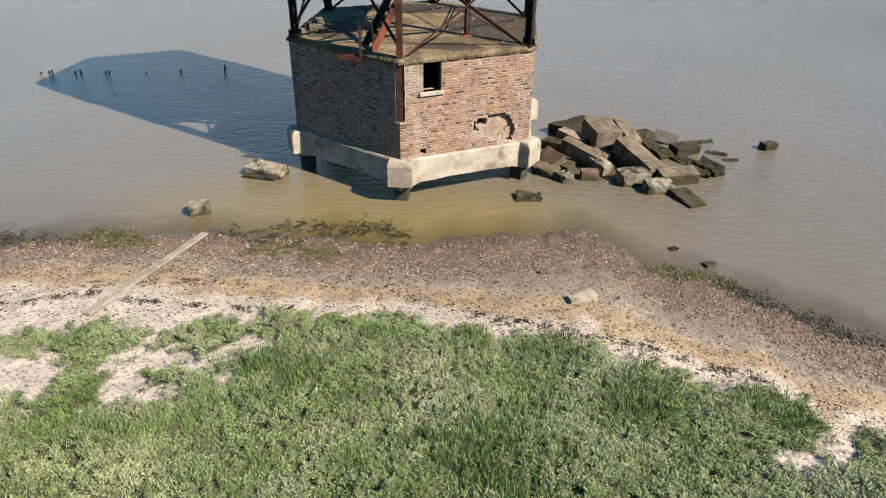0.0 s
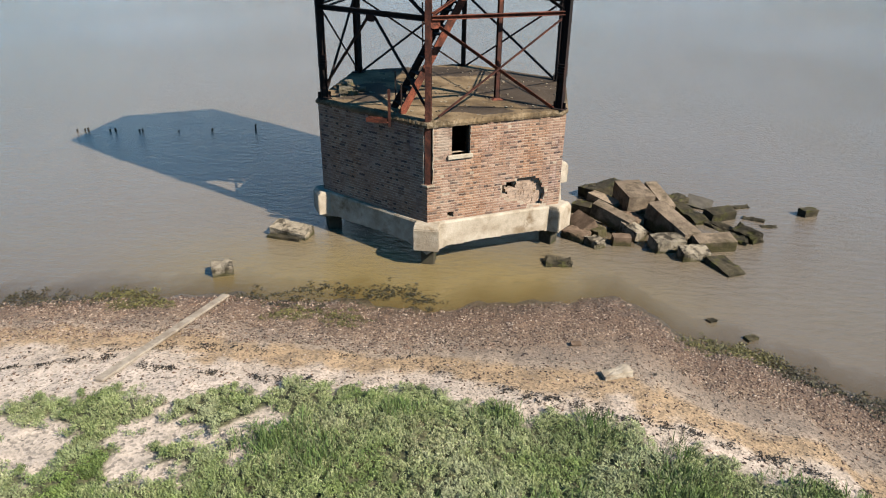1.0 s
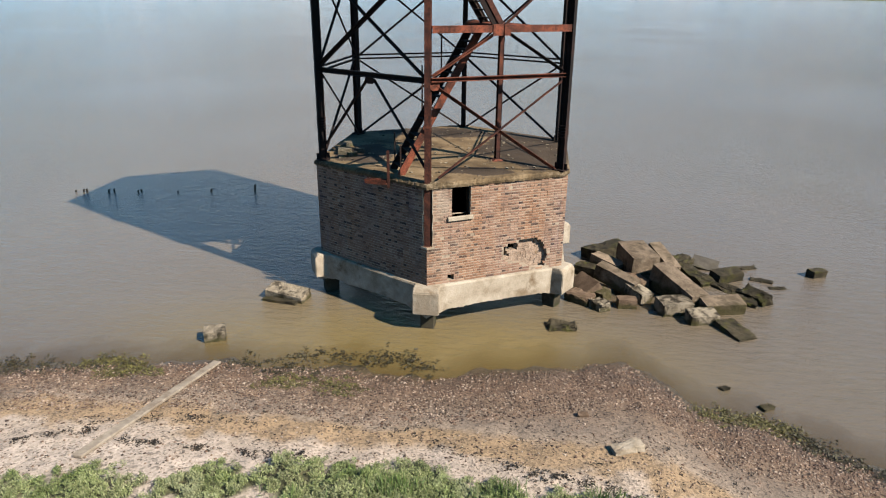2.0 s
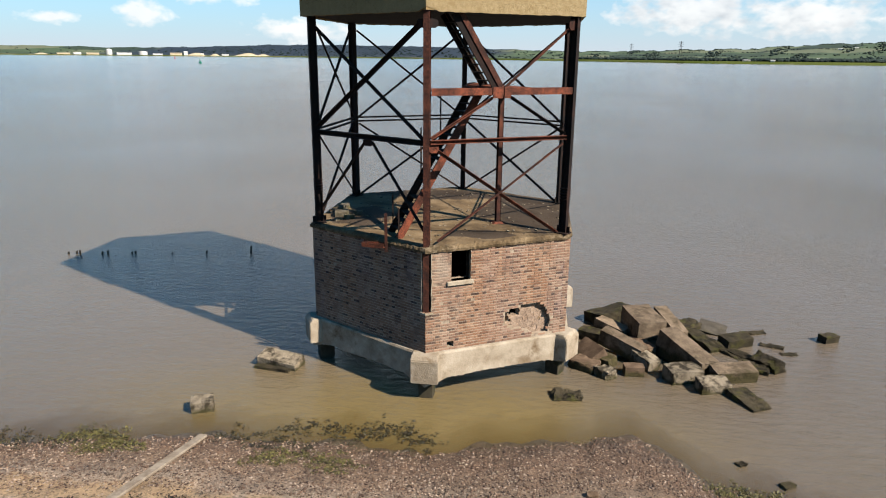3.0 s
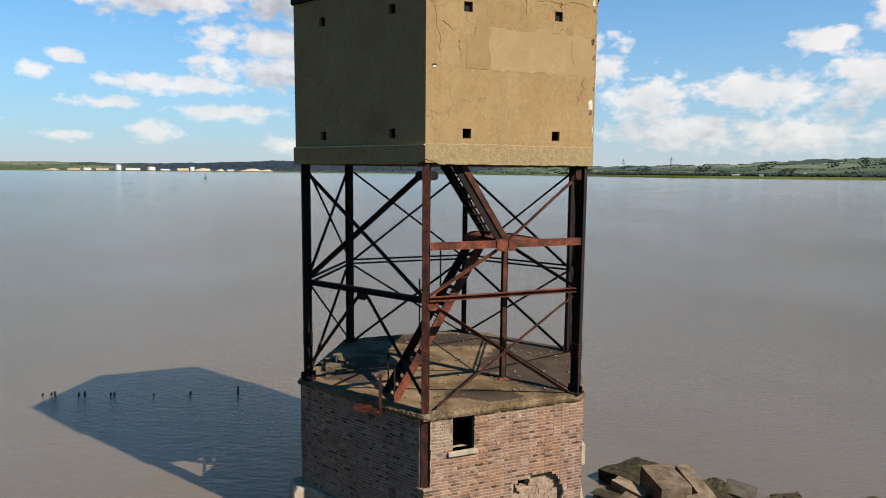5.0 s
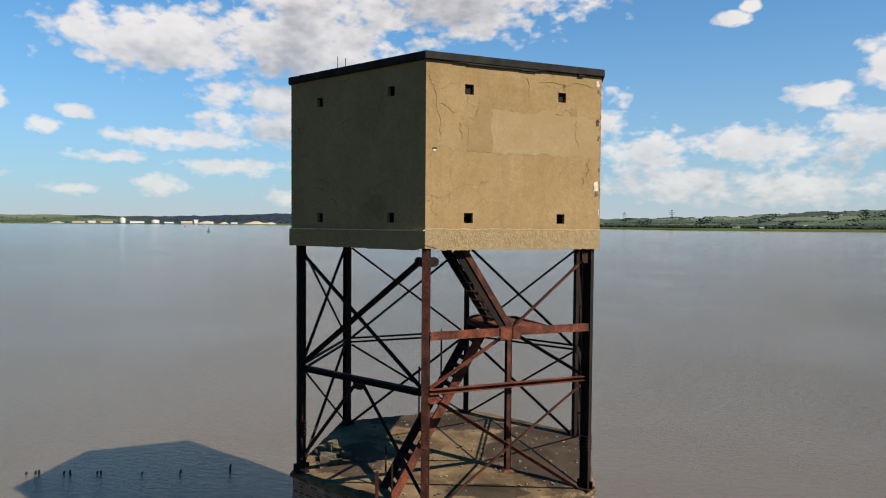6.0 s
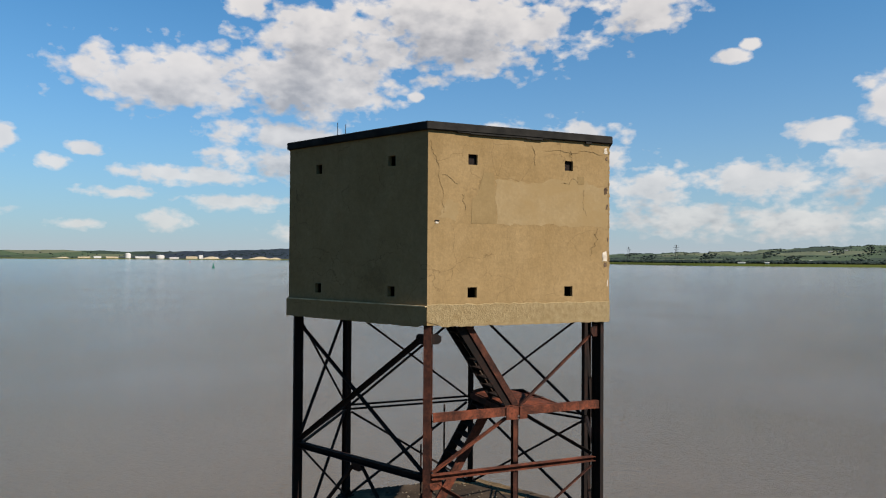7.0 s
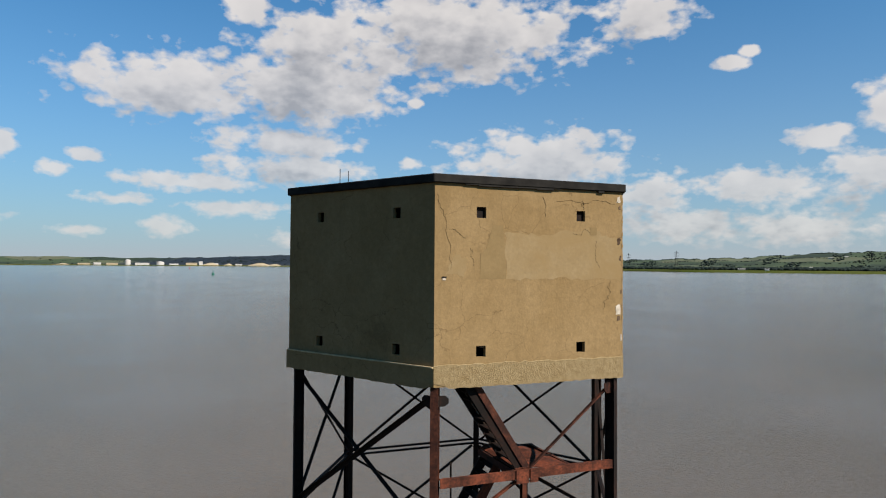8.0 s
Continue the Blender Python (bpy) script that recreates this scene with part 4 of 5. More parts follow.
def flight(s0, z0, s1, z1, y0, y1, steps, mat):
    for y in (y0, y1):
        s = Shell()
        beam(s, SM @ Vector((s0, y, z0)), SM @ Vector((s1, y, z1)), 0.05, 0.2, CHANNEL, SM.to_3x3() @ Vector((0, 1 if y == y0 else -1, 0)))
        part("stair_stringer", s, mat if y == y0 else RUST_SHADE_DARK, tower)
    for i in range(1, steps):
        if i in (6, 9):
            continue
        f = i / steps
        a, z = s0 + (s1 - s0) * f, z0 + (z1 - z0) * f
        s = Shell()
        s.box(a - 0.09, y0 + 0.02, z - 0.015, a + 0.09, y1 - 0.02, z + 0.015, SM)
        part("stair_tread", s, RUST_SHADE_DARK, tower)


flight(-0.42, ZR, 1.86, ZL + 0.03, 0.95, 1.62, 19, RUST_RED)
flight(1.86, ZL + 0.05, 0.7, 9.68, 0.06, 0.74, 9, RUST_SHADE_DARK)
rail = Shell()
beam(rail, SM @ Vector((1.95, 0.03, ZL + 0.1)), SM @ Vector((0.84, 0.03, 9.7)), 0.05, 0.13, ANGLE, SM.to_3x3() @ Vector((0, 1, 0)))
part("stair_rail", rail, RUST, tower)
for y, lift in ((0.085, 0.1), (0.715, 0.1)):
    strip = Shell()
    beam(strip, SM @ Vector((1.8, y, ZL + 0.14 + lift * 0.5)), SM @ Vector((0.72, y, 9.64 + lift * 0.5)), 0.06, 0.012, FLAT, SM.to_3x3() @ Vector((0, 1, 0)))
    part("stringer_edge", strip, FLAKED, tower, "stringer edge with pale flaking paint")
bent = Shell()
for i in range(10):
    f0, f1 = i / 10, (i + 1) / 10
    lift = lambda f: 0.05 * math.sin(f * 5) + 0.03 * math.sin(f * 11)
    ring = [(1.7 + 1.25 * f0, 0.0), (1.7 + 1.25 * f1, 0.0), (1.7 + 1.25 * f1, 1.7), (1.7 + 1.25 * f0, 1.7)]
    hs = [lift(f0) * 0.3, lift(f1) * 0.3, lift(f1), lift(f0)]
    bent.prism([SM @ Vector((x, y, ZL + 0.075 + h)) for (x, y), h in zip(ring, hs)], [SM @ Vector((x, y, ZL + 0.09 + h)) for (x, y), h in zip(ring, hs)])
part("landing_plate", bent, RUST_RED, tower, "buckled rusty landing plate", weld=True)
for y in (0.75, 1.66):
    s = Shell()
    beam(s, SM @ Vector((1.66, y, ZL)), SM @ Vector((3.0, y, ZL)), 0.06, 0.14, CHANNEL, SM.to_3x3() @ Vector((0, 1, 0)))
    part("landing_joist", s, RUST_SHADE_DARK, tower)
for x in (1.69, 2.93):
    s = Shell()
    beam(s, SM @ Vector((x, 0.0, ZL)), SM @ Vector((x, 1.7, ZL)), 0.06, 0.14, CHANNEL, SM.to_3x3() @ Vector((1, 0, 0)))
    part("landing_joist", s, RUST, tower)
prop = Shell()
beam(prop, SM @ Vector((2.78, 1.66, ZR)), SM @ Vector((2.78, 1.66, ZL - 0.05)), 0.13, 0.13, H_BEAM, SM.to_3x3() @ Vector((1, 0, 0)))
prop_ob = part("landing_post", prop, RUST, tower, "rusted steel post under the landing")
foot = Shell()
foot.prism([SM @ Vector((2.78 + x, 1.66 + y, ZR - 0.004)) for x, y in ((-.2, -.16), (.22, -.2), (.2, .2), (-.18, .17))], [SM @ Vector((2.78 + x, 1.66 + y, ZR + 0.05)) for x, y in ((-.12, -.12), (.12, -.12), (.12, .12), (-.12, .12))])
part("rusty_footing", foot, RUST_RED, prop_ob)
for s0, y0, z0, z1 in ((0.45, 1.66, 5.6, 6.9), (1.0, 1.66, 6.6, 7.74), (-0.35, 1.66, ZR, 5.15), (-0.42, 0.95, ZR, 4.95)):
    s = Shell()
    beam(s, SM @ Vector((s0, y0, z0)), SM @ Vector((s0, y0, z1)), 0.04, 0.04, ANGLE, SM.to_3x3() @ Vector((0, 1, 0)))
    part("handrail_post", s, RUST_SHADE_DARK, tower)
# a bracket and davit stub over the shaded wall
stub = Shell()
m5r, _ = side_frame(5, 4.26)
beam(stub, m5r @ Vector((4.26 - 1.26, 0.05, 3.84)), m5r @ Vector((4.26 - 1.26, 0.05, 4.85)), 0.06, 0.07, CHANNEL, (1, 0, 0))
davit = part("davit_post", stub, RUST, tower, "rusted upright bolted to the slab edge")
arm = Shell()
beam(arm, m5r @ Vector((4.26 - 1.27, 0.1, 4.02)), m5r @ Vector((4.26 - 1.85, 0.3, 4.0)), 0.12, 0.15, CHANNEL, (0, 0, 1))
part("davit_arm", arm, RUST_RED, davit, "short red-rusted channel sticking out")

# cabin
RT, ZC, ZTOP = 4.2, 9.70, 13.52
HOLES = [(f * RT - 0.1, z - 0.105, f * RT + 0.1, z + 0.105) for f in (0.228, 0.757) for z in (10.335, 12.99)]
shell = Shell()
for k in range(6):
    m, length = side_frame(k, RT)
    holes = HOLES if k == 0 else [(length - c, b, length - a, d) for a, b, c, d in HOLES]
    cells(shell, m, holes, 0, length, ZC, ZTOP, -0.1, 0.0, TAN30, TAN30)
cabin = part("cabin_wall", shell, RENDERING, tower, "ochre cement-rendered cabin wall with small square openings", weld=True)
soffit = Shell()
soffit.prism([corner(k, RT - 0.03, ZC - 0.005) for k in range(6)], [corner(k, RT - 0.28, ZC + 0.2) for k in range(6)])
# takes the same black as the roof felt, underside included
part("cabin_floor", soffit, BITUMEN, tower, "black-coloured concrete floor of the cabin")
lid = Shell()
lid.prism([corner(k, RT + 0.075, ZTOP) for k in range(6)], [corner(k, RT + 0.075, ZTOP + 0.165) for k in range(6)])
cabin_roof = part("cabin_roof", lid, BITUMEN, tower, "black felted flat roof slab", bevel=0.015)
for k in range(6):
    m, length = side_frame(k, RT)
    s = Shell()
    h = 0.36 if k in (5, 4, 3) else 0.4
    n = 40
    proud = 0.045 if k in (5, 4, 3) else 0.012
    rings = []
    for i in range(n + 1):
        x = length * i / n
        f = i / n * 2 - 1
        zl = ZC - 0.03 + rng.uniform(-0.012, 0.012) + (0.1 * max(0, 1 - x / 0.35) if k == 0 else 0) + (0.1 * max(0, 1 - (length - x) / 0.2) if k == 5 else 0)
        zt = ZC + h + (rng.uniform(-0.02, 0.02) if k < 3 else 0)
        ring = [(proud, zl), (proud, zt), (0.0, zt + 0.012), (-0.1, zt), (-0.1, zl)]
        rings.append([m @ Vector((x + TAN30 * y * f, y, z)) for y, z in ring])
    for a, b in zip(rings, rings[1:]):
        s.add([*a, *b], [(i, (i + 1) % 5, 5 + (i + 1) % 5, 5 + i) for i in range(5)])
    part("base_band", s, RENDERING if k in (5, 4, 3) else ROUGHCAST, cabin, "" if k in (5, 4, 3) else "rough exposed aggregate band", weld=True)

# ---------------------------------------------------------------- blocks, timber and weed at the water's edge
def lumpy_block(size, rough, seed, cuts=5):
    """A broken concrete block: a box with knocked corners and a pitted skin."""
    bm = bmesh.new()
    bmesh.ops.create_cube(bm, size=1.0)
    bmesh.ops.subdivide_edges(bm, edges=bm.edges[:], cuts=cuts, use_grid_fill=True)
    off = Vector((seed * 7.13, seed * 3.7, seed * 1.9))
    for v in bm.verts:
        p = Vector((v.co.x * size[0], v.co.y * size[1], v.co.z * size[2]))
        edge = sum(abs(c) > 0.49 for c in v.co)
        d = noise.noise_vector((p + off) * 2.3) * rough + noise.noise_vector((p + off) * 7.0) * rough * 0.6 + noise.noise_vector((p + off) * 17.0) * rough * 0.35
        if edge >= 2:
            d -= p.normalized() * abs(noise.noise((p + off) * 3.1)) * (0.012 + rough * (0.9 if edge == 2 else 1.8))
        v.co = p + d
    return bm


def rock(x, y, top, long, wide, high, yaw, mat, label, pitch=0.0, roll=0.0, rough=0.013, name="concrete_block", group="fallen blocks beside the tower"):
    rock.count += 1
    ob = part(name, lumpy_block((long, wide, high), rough, rock.count, 9 if rough > 0.045 else 5), mat)
    lift = abs(math.sin(radians(pitch))) * long * 0.3 + abs(math.sin(radians(roll))) * wide * 0.3
    ob.matrix_world = Matrix.Translation((x, y, top - high / 2 - lift * 0.4)) @ Matrix.Rotation(radians(yaw), 4, "Z") @ Matrix.Rotation(radians(pitch), 4, "Y") @ Matrix.Rotation(radians(roll), 4, "X")
    return tagged(ob, label, "concrete block", group)


rock.count = 0
rock(5.45, 2.35, 0.42, 1.75, 0.9, 1.3, 38, WEEDY, "dark weed-covered concrete slab half sunk in the river", roll=-8, rough=0.05)
rock(6.19, 0.72, 0.94, 1.3, 0.92, 0.75, -72, BLOCK, "large square-edged concrete block lying on top of the heap", pitch=5)
rock(7.11, 1.31, 0.66, 1.5, 0.45, 0.9, -70, BLOCK, "long brown concrete block leaning behind the heap", pitch=13)
rock(5.22, 0.78, 0.55, 1.05, 0.46, 0.7, -36, BLOCK, "flat concrete beam lying in the heap", pitch=8)
rock(4.6, 0.55, 0.33, 0.7, 0.5, 0.9, -25, WEEDY, "small dark wet concrete block", rough=0.03)
rock(5.42, -0.66, 0.68, 1.4, 0.4, 0.5, -34, BLOCK, "long pale concrete beam tilted down to the water", pitch=12, roll=4)
rock(4.55, -0.95, 0.47, 0.95, 0.62, 0.75, -60, BLOCK_RED, "reddish-brown concrete block set on edge", roll=34)
rock(4.92, -1.25, 0.3, 0.5, 0.4, 0.6, -40, BLOCK, "small brown concrete lump", roll=10, rough=0.03)
rock(4.28, -1.6, 0.26, 0.8, 0.55, 0.7, -31, BLOCK_RED, "brown concrete lump with a frayed pale edge", rough=0.06)
rock(4.82, -2.05, 0.27, 0.52, 0.4, 0.7, -48, BLOCK_PALE, "pale pitted concrete lump", rough=0.07)
rock(5.63, -1.82, 0.29, 0.55, 0.34, 0.7, 6, BLOCK_RED, "small squared brown concrete block at the water line")
rock(6.0, -1.2, 0.4, 0.75, 0.45, 0.75, -50, BLOCK_PALE, "pale rounded concrete block", pitch=10, rough=0.03)
rock(7.22, -0.84, 0.7, 1.85, 0.62, 0.85, -58, BLOCK, "longest concrete block, sloping into the water", pitch=12)
rock(6.95, -1.92, 0.4, 0.95, 0.6, 0.75, 20, BLOCK_PALE, "pale rough broken concrete lump", roll=5, rough=0.035)
rock(7.64, -2.46, 0.33, 0.85, 0.48, 0.7, 15, BLOCK_PALE, "pale broken concrete lump with a dark flank", roll=8, rough=0.035)
rock(8.34, -1.68, 0.4, 1.22, 0.55, 0.75, 15, BLOCK, "flat concrete block with a stepped front", roll=9)
rock(8.44, -2.98, 0.14, 1.0, 0.62, 0.4, -63, WEEDY, "flat concrete slab under green weed", pitch=7, rough=0.035)
rock(9.62, -0.7, 0.32, 0.95, 0.42, 0.7, -55, WEEDY, "upright broken slab with yellow weed", roll=20, rough=0.06)
rock(9.2, -0.95, 0.16, 0.75, 0.55, 0.6, -20, WEEDY, "low green weed-covered lump", rough=0.06)
rock(9.06, 0.8, 0.33, 1.0, 0.5, 0.9, 28, WEEDY, "square concrete block green with weed", roll=5, rough=0.02)
rock(8.6, 1.95, 0.2, 0.85, 0.7, 0.9, -16, BLOCK_DARK, "grey concrete slab slanting out of the water", pitch=10, roll=14)
rock(8.1, 0.75, 0.22, 1.3, 0.5, 0.9, -65, WEEDY, "dark weed-hung concrete block in the heap", pitch=5, rough=0.06)
rock(8.75, 0.25, 0.09, 1.1, 0.55, 0.8, -50, WEEDY, "dark low concrete block awash", pitch=6, rough=0.05)
rock(7.75, 1.75, 0.3, 0.9, 0.6, 0.9, 30, WEEDY, "weedy concrete lump behind the heap", rough=0.06)
rock(6.0, -0.2, 0.32, 0.9, 0.6, 0.8, -60, BLOCK_RED, "dark concrete lump wedged in the heap", rough=0.05)
rock(6.6, 0.0, 0.25, 1.2, 0.7, 0.8, -20, WEEDY, "dark concrete lump under the larger blocks", rough=0.05)
rock(12.15, 1.6, 0.24, 0.56, 0.34, 1.2, 26, WEEDY, "lone weedy concrete block standing in the water", rough=0.03, group="lone blocks")
rock(3.72, -3.5, 0.14, 0.75, 0.42, 0.6, 7, WEEDY, "low rubble lump under green weed", rough=0.08, group="lone blocks")
rock(-4.5, -2.78, 0.32, 1.25, 0.58, 0.8, -10, BLOCK_PALE, "pale concrete slab lying in the shallows", pitch=4, roll=10, group="lone blocks")
rock(-4.62, -3.12, 0.09, 1.1, 0.3, 0.6, -8, WEEDY, "low wet concrete edge awash", group="lone blocks")
rock(-5.5, -5.6, 0.32, 0.56, 0.42, 0.62, 25, BLOCK_PALE, "pale squared concrete block with weedy flanks", roll=5, group="lone blocks")
rock(4.75, -9.62, float(land(4.75, -9.62)) + 0.15, 0.62, 0.28, 0.22, 24, PLINTH, "pale broken concrete piece on the beach", pitch=-6, rough=0.03, name="beach_rock", group="")
rock(4.02, -8.27, float(land(4.02, -8.27)) + 0.07, 0.22, 0.14, 0.14, 10, BLOCK_RED, "small dark stone on the shingle", rough=0.02, name="beach_stone", group="")
rock(8.2, -6.72, 0.07, 0.3, 0.2, 0.25, 30, WEEDY, "small dark stone awash at the water's edge", rough=0.03, name="beach_stone", group="")
rock(7.45, -6.05, 0.06, 0.22, 0.16, 0.3, 30, WEEDY, "small dark stone awash at the water's edge", rough=0.03, name="beach_stone", group="")

rock(10.2, 0.85, 0.05, 0.7, 0.25, 0.9, -20, WEEDY, "low dark block barely awash", rough=0.05)
rock(10.55, 0.3, 0.04, 0.55, 0.2, 0.9, 10, WEEDY, "low dark block barely awash", rough=0.05)
rock(9.9, 1.9, 0.05, 0.9, 0.25, 0.9, 15, WEEDY, "low dark block barely awash", rough=0.05)
rock(9.1, -0.1, 0.1, 0.9, 0.3, 0.8, -45, WEEDY, "low dark block barely awash", rough=0.05)

plank_shell = Shell()
pa, pb = Vector((-5.25, -11.5, float(land(-5.25, -11.5)) + 0.045)), Vector((-4.80, -6.92, float(land(-4.8, -6.92)) + 0.05))
beam(plank_shell, pa, pb, 0.2, 0.06, FLAT, (1, 0, 0))
plank = part("plank", plank_shell, DRIFTWOOD, None, "long grey weathered plank lying from beach into water", bevel=0.01)
tagged(plank, category="plank")
for i, (x, h, lean) in enumerate(((-18.1, 0.1, 0), (-17.75, 0.15, 6), (-17.6, 0.17, -4), (-16.65, 0.12, 5), (-16.4, 0.15, -3), (-15.35, 0.1, 4), (-15.2, 0.11, -6), (-13.6, 0.05, 0), (-12.1, 0.15, 12), (-10.13, 0.34, 3))):
    s = Shell()
    y = 6.35 + (x + 18.6) * 0.19
    r = 0.07 if h < 0.4 else 0.09
    ring = [(math.cos(a * math.pi / 3), math.sin(a * math.pi / 3)) for a in range(6)]
    s.prism([Vector((r * c, r * d, -2.0)) for c, d in ring], [Vector((r * 0.6 * c + 0.03, r * 0.6 * d, h + 0.03 * c)) for c, d in ring])
    ob = part("timber_stake", s, DARK_TIMBER, None, "black rotted timber stake standing in the river")
    ob.matrix_world = Matrix.Translation((x, y, 0)) @ Matrix.Rotation(radians(lean), 4, "Y")
    tagged(ob, category="stake", group="row of stakes")

# rubble on the roof slab
for x, y, w, h, yaw in ((-3.0, -1.2, 0.42, 0.2, 20), (-2.72, -1.45, 0.3, 0.14, 60), (-3.15, -0.75, 0.34, 0.24, 100), (-2.6, -0.9, 0.3, 0.16, 10), (-2.95, -1.7, 0.22, 0.09, 40), (-3.2, -0.2, 0.3, 0.18, 75)):
    rock.count += 1
    ob = part("rubble_lump", lumpy_block((w, w * 0.6, h), 0.035, rock.count, 3), MOSSY_EDGE)
    ob.matrix_world = Matrix.Translation((x, y, ZR + h * 0.38)) @ Matrix.Rotation(radians(yaw), 4, "Z")
    tagged(ob, "crumbled mossy concrete lump on the roof slab", "rubble", "rubble on the roof slab")
gen = np.random.default_rng(11)
bits = Shell()
for i in range(240):
    a, r = gen.uniform(0, 2 * math.pi), 3.5 * math.sqrt(gen.uniform(0, 1))
    x, y, w = r * math.cos(a), r * math.sin(a), gen.uniform(0.012, 0.045)
    bits.box(-w, -w * 0.7, 0, w, w * 0.7, w * 0.6, Matrix.Translation((x, y, ZR - 0.001)) @ Matrix.Rotation(gen.uniform(0, 3), 4, "Z"))
roof_bits = part("roof_chippings", bits, BLOCK_PALE, None, "pale chippings and droppings strewn over the roof slab")
tagged(roof_bits, category="chippings", kind="stuff")

# ---------------------------------------------------------------- plants, weed and pebbles
def mesh_from(name, co, faces, mat):
    me = bpy.data.meshes.new(name)
    n, k = len(faces), faces.shape[1]
    me.vertices.add(len(co))
    me.vertices.foreach_set("co", co.astype(np.float32).ravel())
    me.loops.add(n * k)
    me.loops.foreach_set("vertex_index", faces.astype(np.int32).ravel())
    me.polygons.add(n)
    me.polygons.foreach_set("loop_start", np.arange(0, n * k, k, dtype=np.int32))
    me.update(calc_edges=True)
    me.materials.append(mat)
    return new(name, me)


def leaves(name, x, y, z, per, length, width, upright, spread, mat, seed, steep=1.25):
    """Tufts at x, y, z: each of several folded leaves rising from near its foot."""
    g = np.random.default_rng(seed)
    n = len(x) * per
    fx, fy, fz = (np.repeat(a, per) for a in (x, y, z))
    a = g.uniform(0, 2 * np.pi, n)
    r = spread * np.sqrt(g.uniform(0, 1, n))
    b = g.uniform(0, 2 * np.pi, n)
    fx, fy = fx + r * np.cos(b), fy + r * np.sin(b)
    fz = fz + g.uniform(0, 1, n) * upright * 0.8 * (1 - 0.6 * r / spread)
    ln = length * g.uniform(0.55, 1.3, n)
    wd = width * g.uniform(0.7, 1.3, n)
    tilt = g.uniform(0.05, steep, n)
    dx, dy, dz = np.cos(a) * np.cos(tilt), np.sin(a) * np.cos(tilt), np.sin(tilt)
    sx, sy = -np.sin(a), np.cos(a)
    foot = np.stack([fx, fy, fz], 1)
    way = np.stack([dx, dy, dz], 1) * ln[:, None]
    side = np.stack([sx, sy, 0 * sx], 1) * (wd / 2)[:, None]
    side[:, 2] += g.uniform(-0.4, 0.4, n) * wd
    co = np.stack([foot, foot + way * 0.5 + side, foot + way, foot + way * 0.5 - side], 1).reshape(-1, 3)
    return mesh_from(name, co, np.arange(4 * n).reshape(-1, 4), mat)


def hump(x, y):
    return 0.12 + 0.09 * np.sin(2.1 * x + 0.7 * y) * np.sin(1.7 * y - 0.6 * x) + 0.04 * np.sin(4.7 * x - 2.9 * y)


def scatter(count, x0, x1, y0, y1, seed, keep):
    g = np.random.default_rng(seed)
    x, y = g.uniform(x0, x1, count), g.uniform(y0, y1, count)
    ok = g.uniform(0, 1, count) < keep(x, y, g)
    return x[ok], y[ok]


x, y = scatter(18000, -9.0, 12.5, -16.4, -10.6, 1, grown)
plants = leaves("saltmarsh_plants", x, y, land(x, y) + np.maximum(hump(x, y) - 0.08, -0.01), 54, 0.04, 0.0145, 0.16, 0.065, LEAVES, 2)
tagged(plants, "dense low grey-green saltmarsh plants covering the bank", "plants", kind="stuff")
x, y = scatter(15000, -14, 16, -26, -16.2, 17, lambda x, y, g: (y < np.interp(x, EDGE_X, EDGE_Y)) * 1.0)
side_plants = leaves("saltmarsh_plants", x, y, land(x, y) + np.maximum(hump(x, y) - 0.08, -0.01), 9, 0.1, 0.034, 0.15, 0.11, LEAVES, 18)
tagged(side_plants, "dense low grey-green saltmarsh plants covering the bank", "plants", kind="stuff")
x, y = scatter(9000, -40, 40, -55, -25.5, 3, lambda x, y, g: (y < np.interp(x, EDGE_X, EDGE_Y)) * 1.0)
far_plants = leaves("saltmarsh_plants", x, y, land(x, y), 8, 0.22, 0.09, 0.2, 0.25, LEAVES, 4)
tagged(far_plants, "dense low grey-green saltmarsh plants covering the bank", "plants", kind="stuff")
x, y = scatter(700, -7.5, 11.5, -16.4, -10.9, 5, lambda x, y, g: grown(x, y, g) * (np.sin(1.3 * x + 0.5) * np.sin(1.9 * y) > 0.1))
stems = leaves("dry_stems", x, y, land(x, y), 7, 0.12, 0.008, 0.18, 0.06, STRAW, 6)
tagged(stems, "thin dry straw-coloured stems among the plants", "plants", kind="stuff")


def tufted(x, y, g):
    keep = 0.0 * x
    for cx, cy, r in ((5.5, -12.05, 0.25), (-1.1, -12.75, 0.5), (-0.4, -12.9, 0.5), (7.3, -12.7, 0.35), (8.0, -13.0, 0.3), (0.6, -11.6, 0.35), (2.6, -11.5, 0.3), (4.3, -11.6, 0.3), (2.6, -14.5, 0.6), (3.2, -14.0, 0.6), (3.7, -13.9, 0.5), (3.3, -14.8, 0.7), (3.9, -14.5, 0.4), (-3.0, -14.8, 0.3), (5.4, -13.0, 0.5)):
        keep = np.maximum(keep, np.exp(-((x - cx) ** 2 + (y - cy) ** 2) / r**2))
    return keep * 0.9


x, y = scatter(12000, -5, 9.5, -15.8, -11.2, 15, tufted)
tufts = leaves("grass_tufts", x, y, land(x, y) + 0.02, 9, 0.24, 0.012, 0.1, 0.06, GRASS, 16, 1.5)
tagged(tufts, "bright green taller grass tufts among the low plants", "grass", kind="stuff")


def along(points, count, spread, seed):
    g = np.random.default_rng(seed)
    px, py = [p[0] for p in points], [p[1] for p in points]
    t = g.uniform(0, len(points) - 1, count)
    clump = np.sin(t * 7.1 + seed) + np.sin(t * 17.3 + 2 * seed) + g.normal(0, 0.5, count)
    t = t[clump > 0.35]
    x = np.interp(t, range(len(points)), px) + g.normal(0, spread, len(t))
    y = np.interp(t, range(len(points)), py) + g.normal(0, spread, len(t))
    return x, y


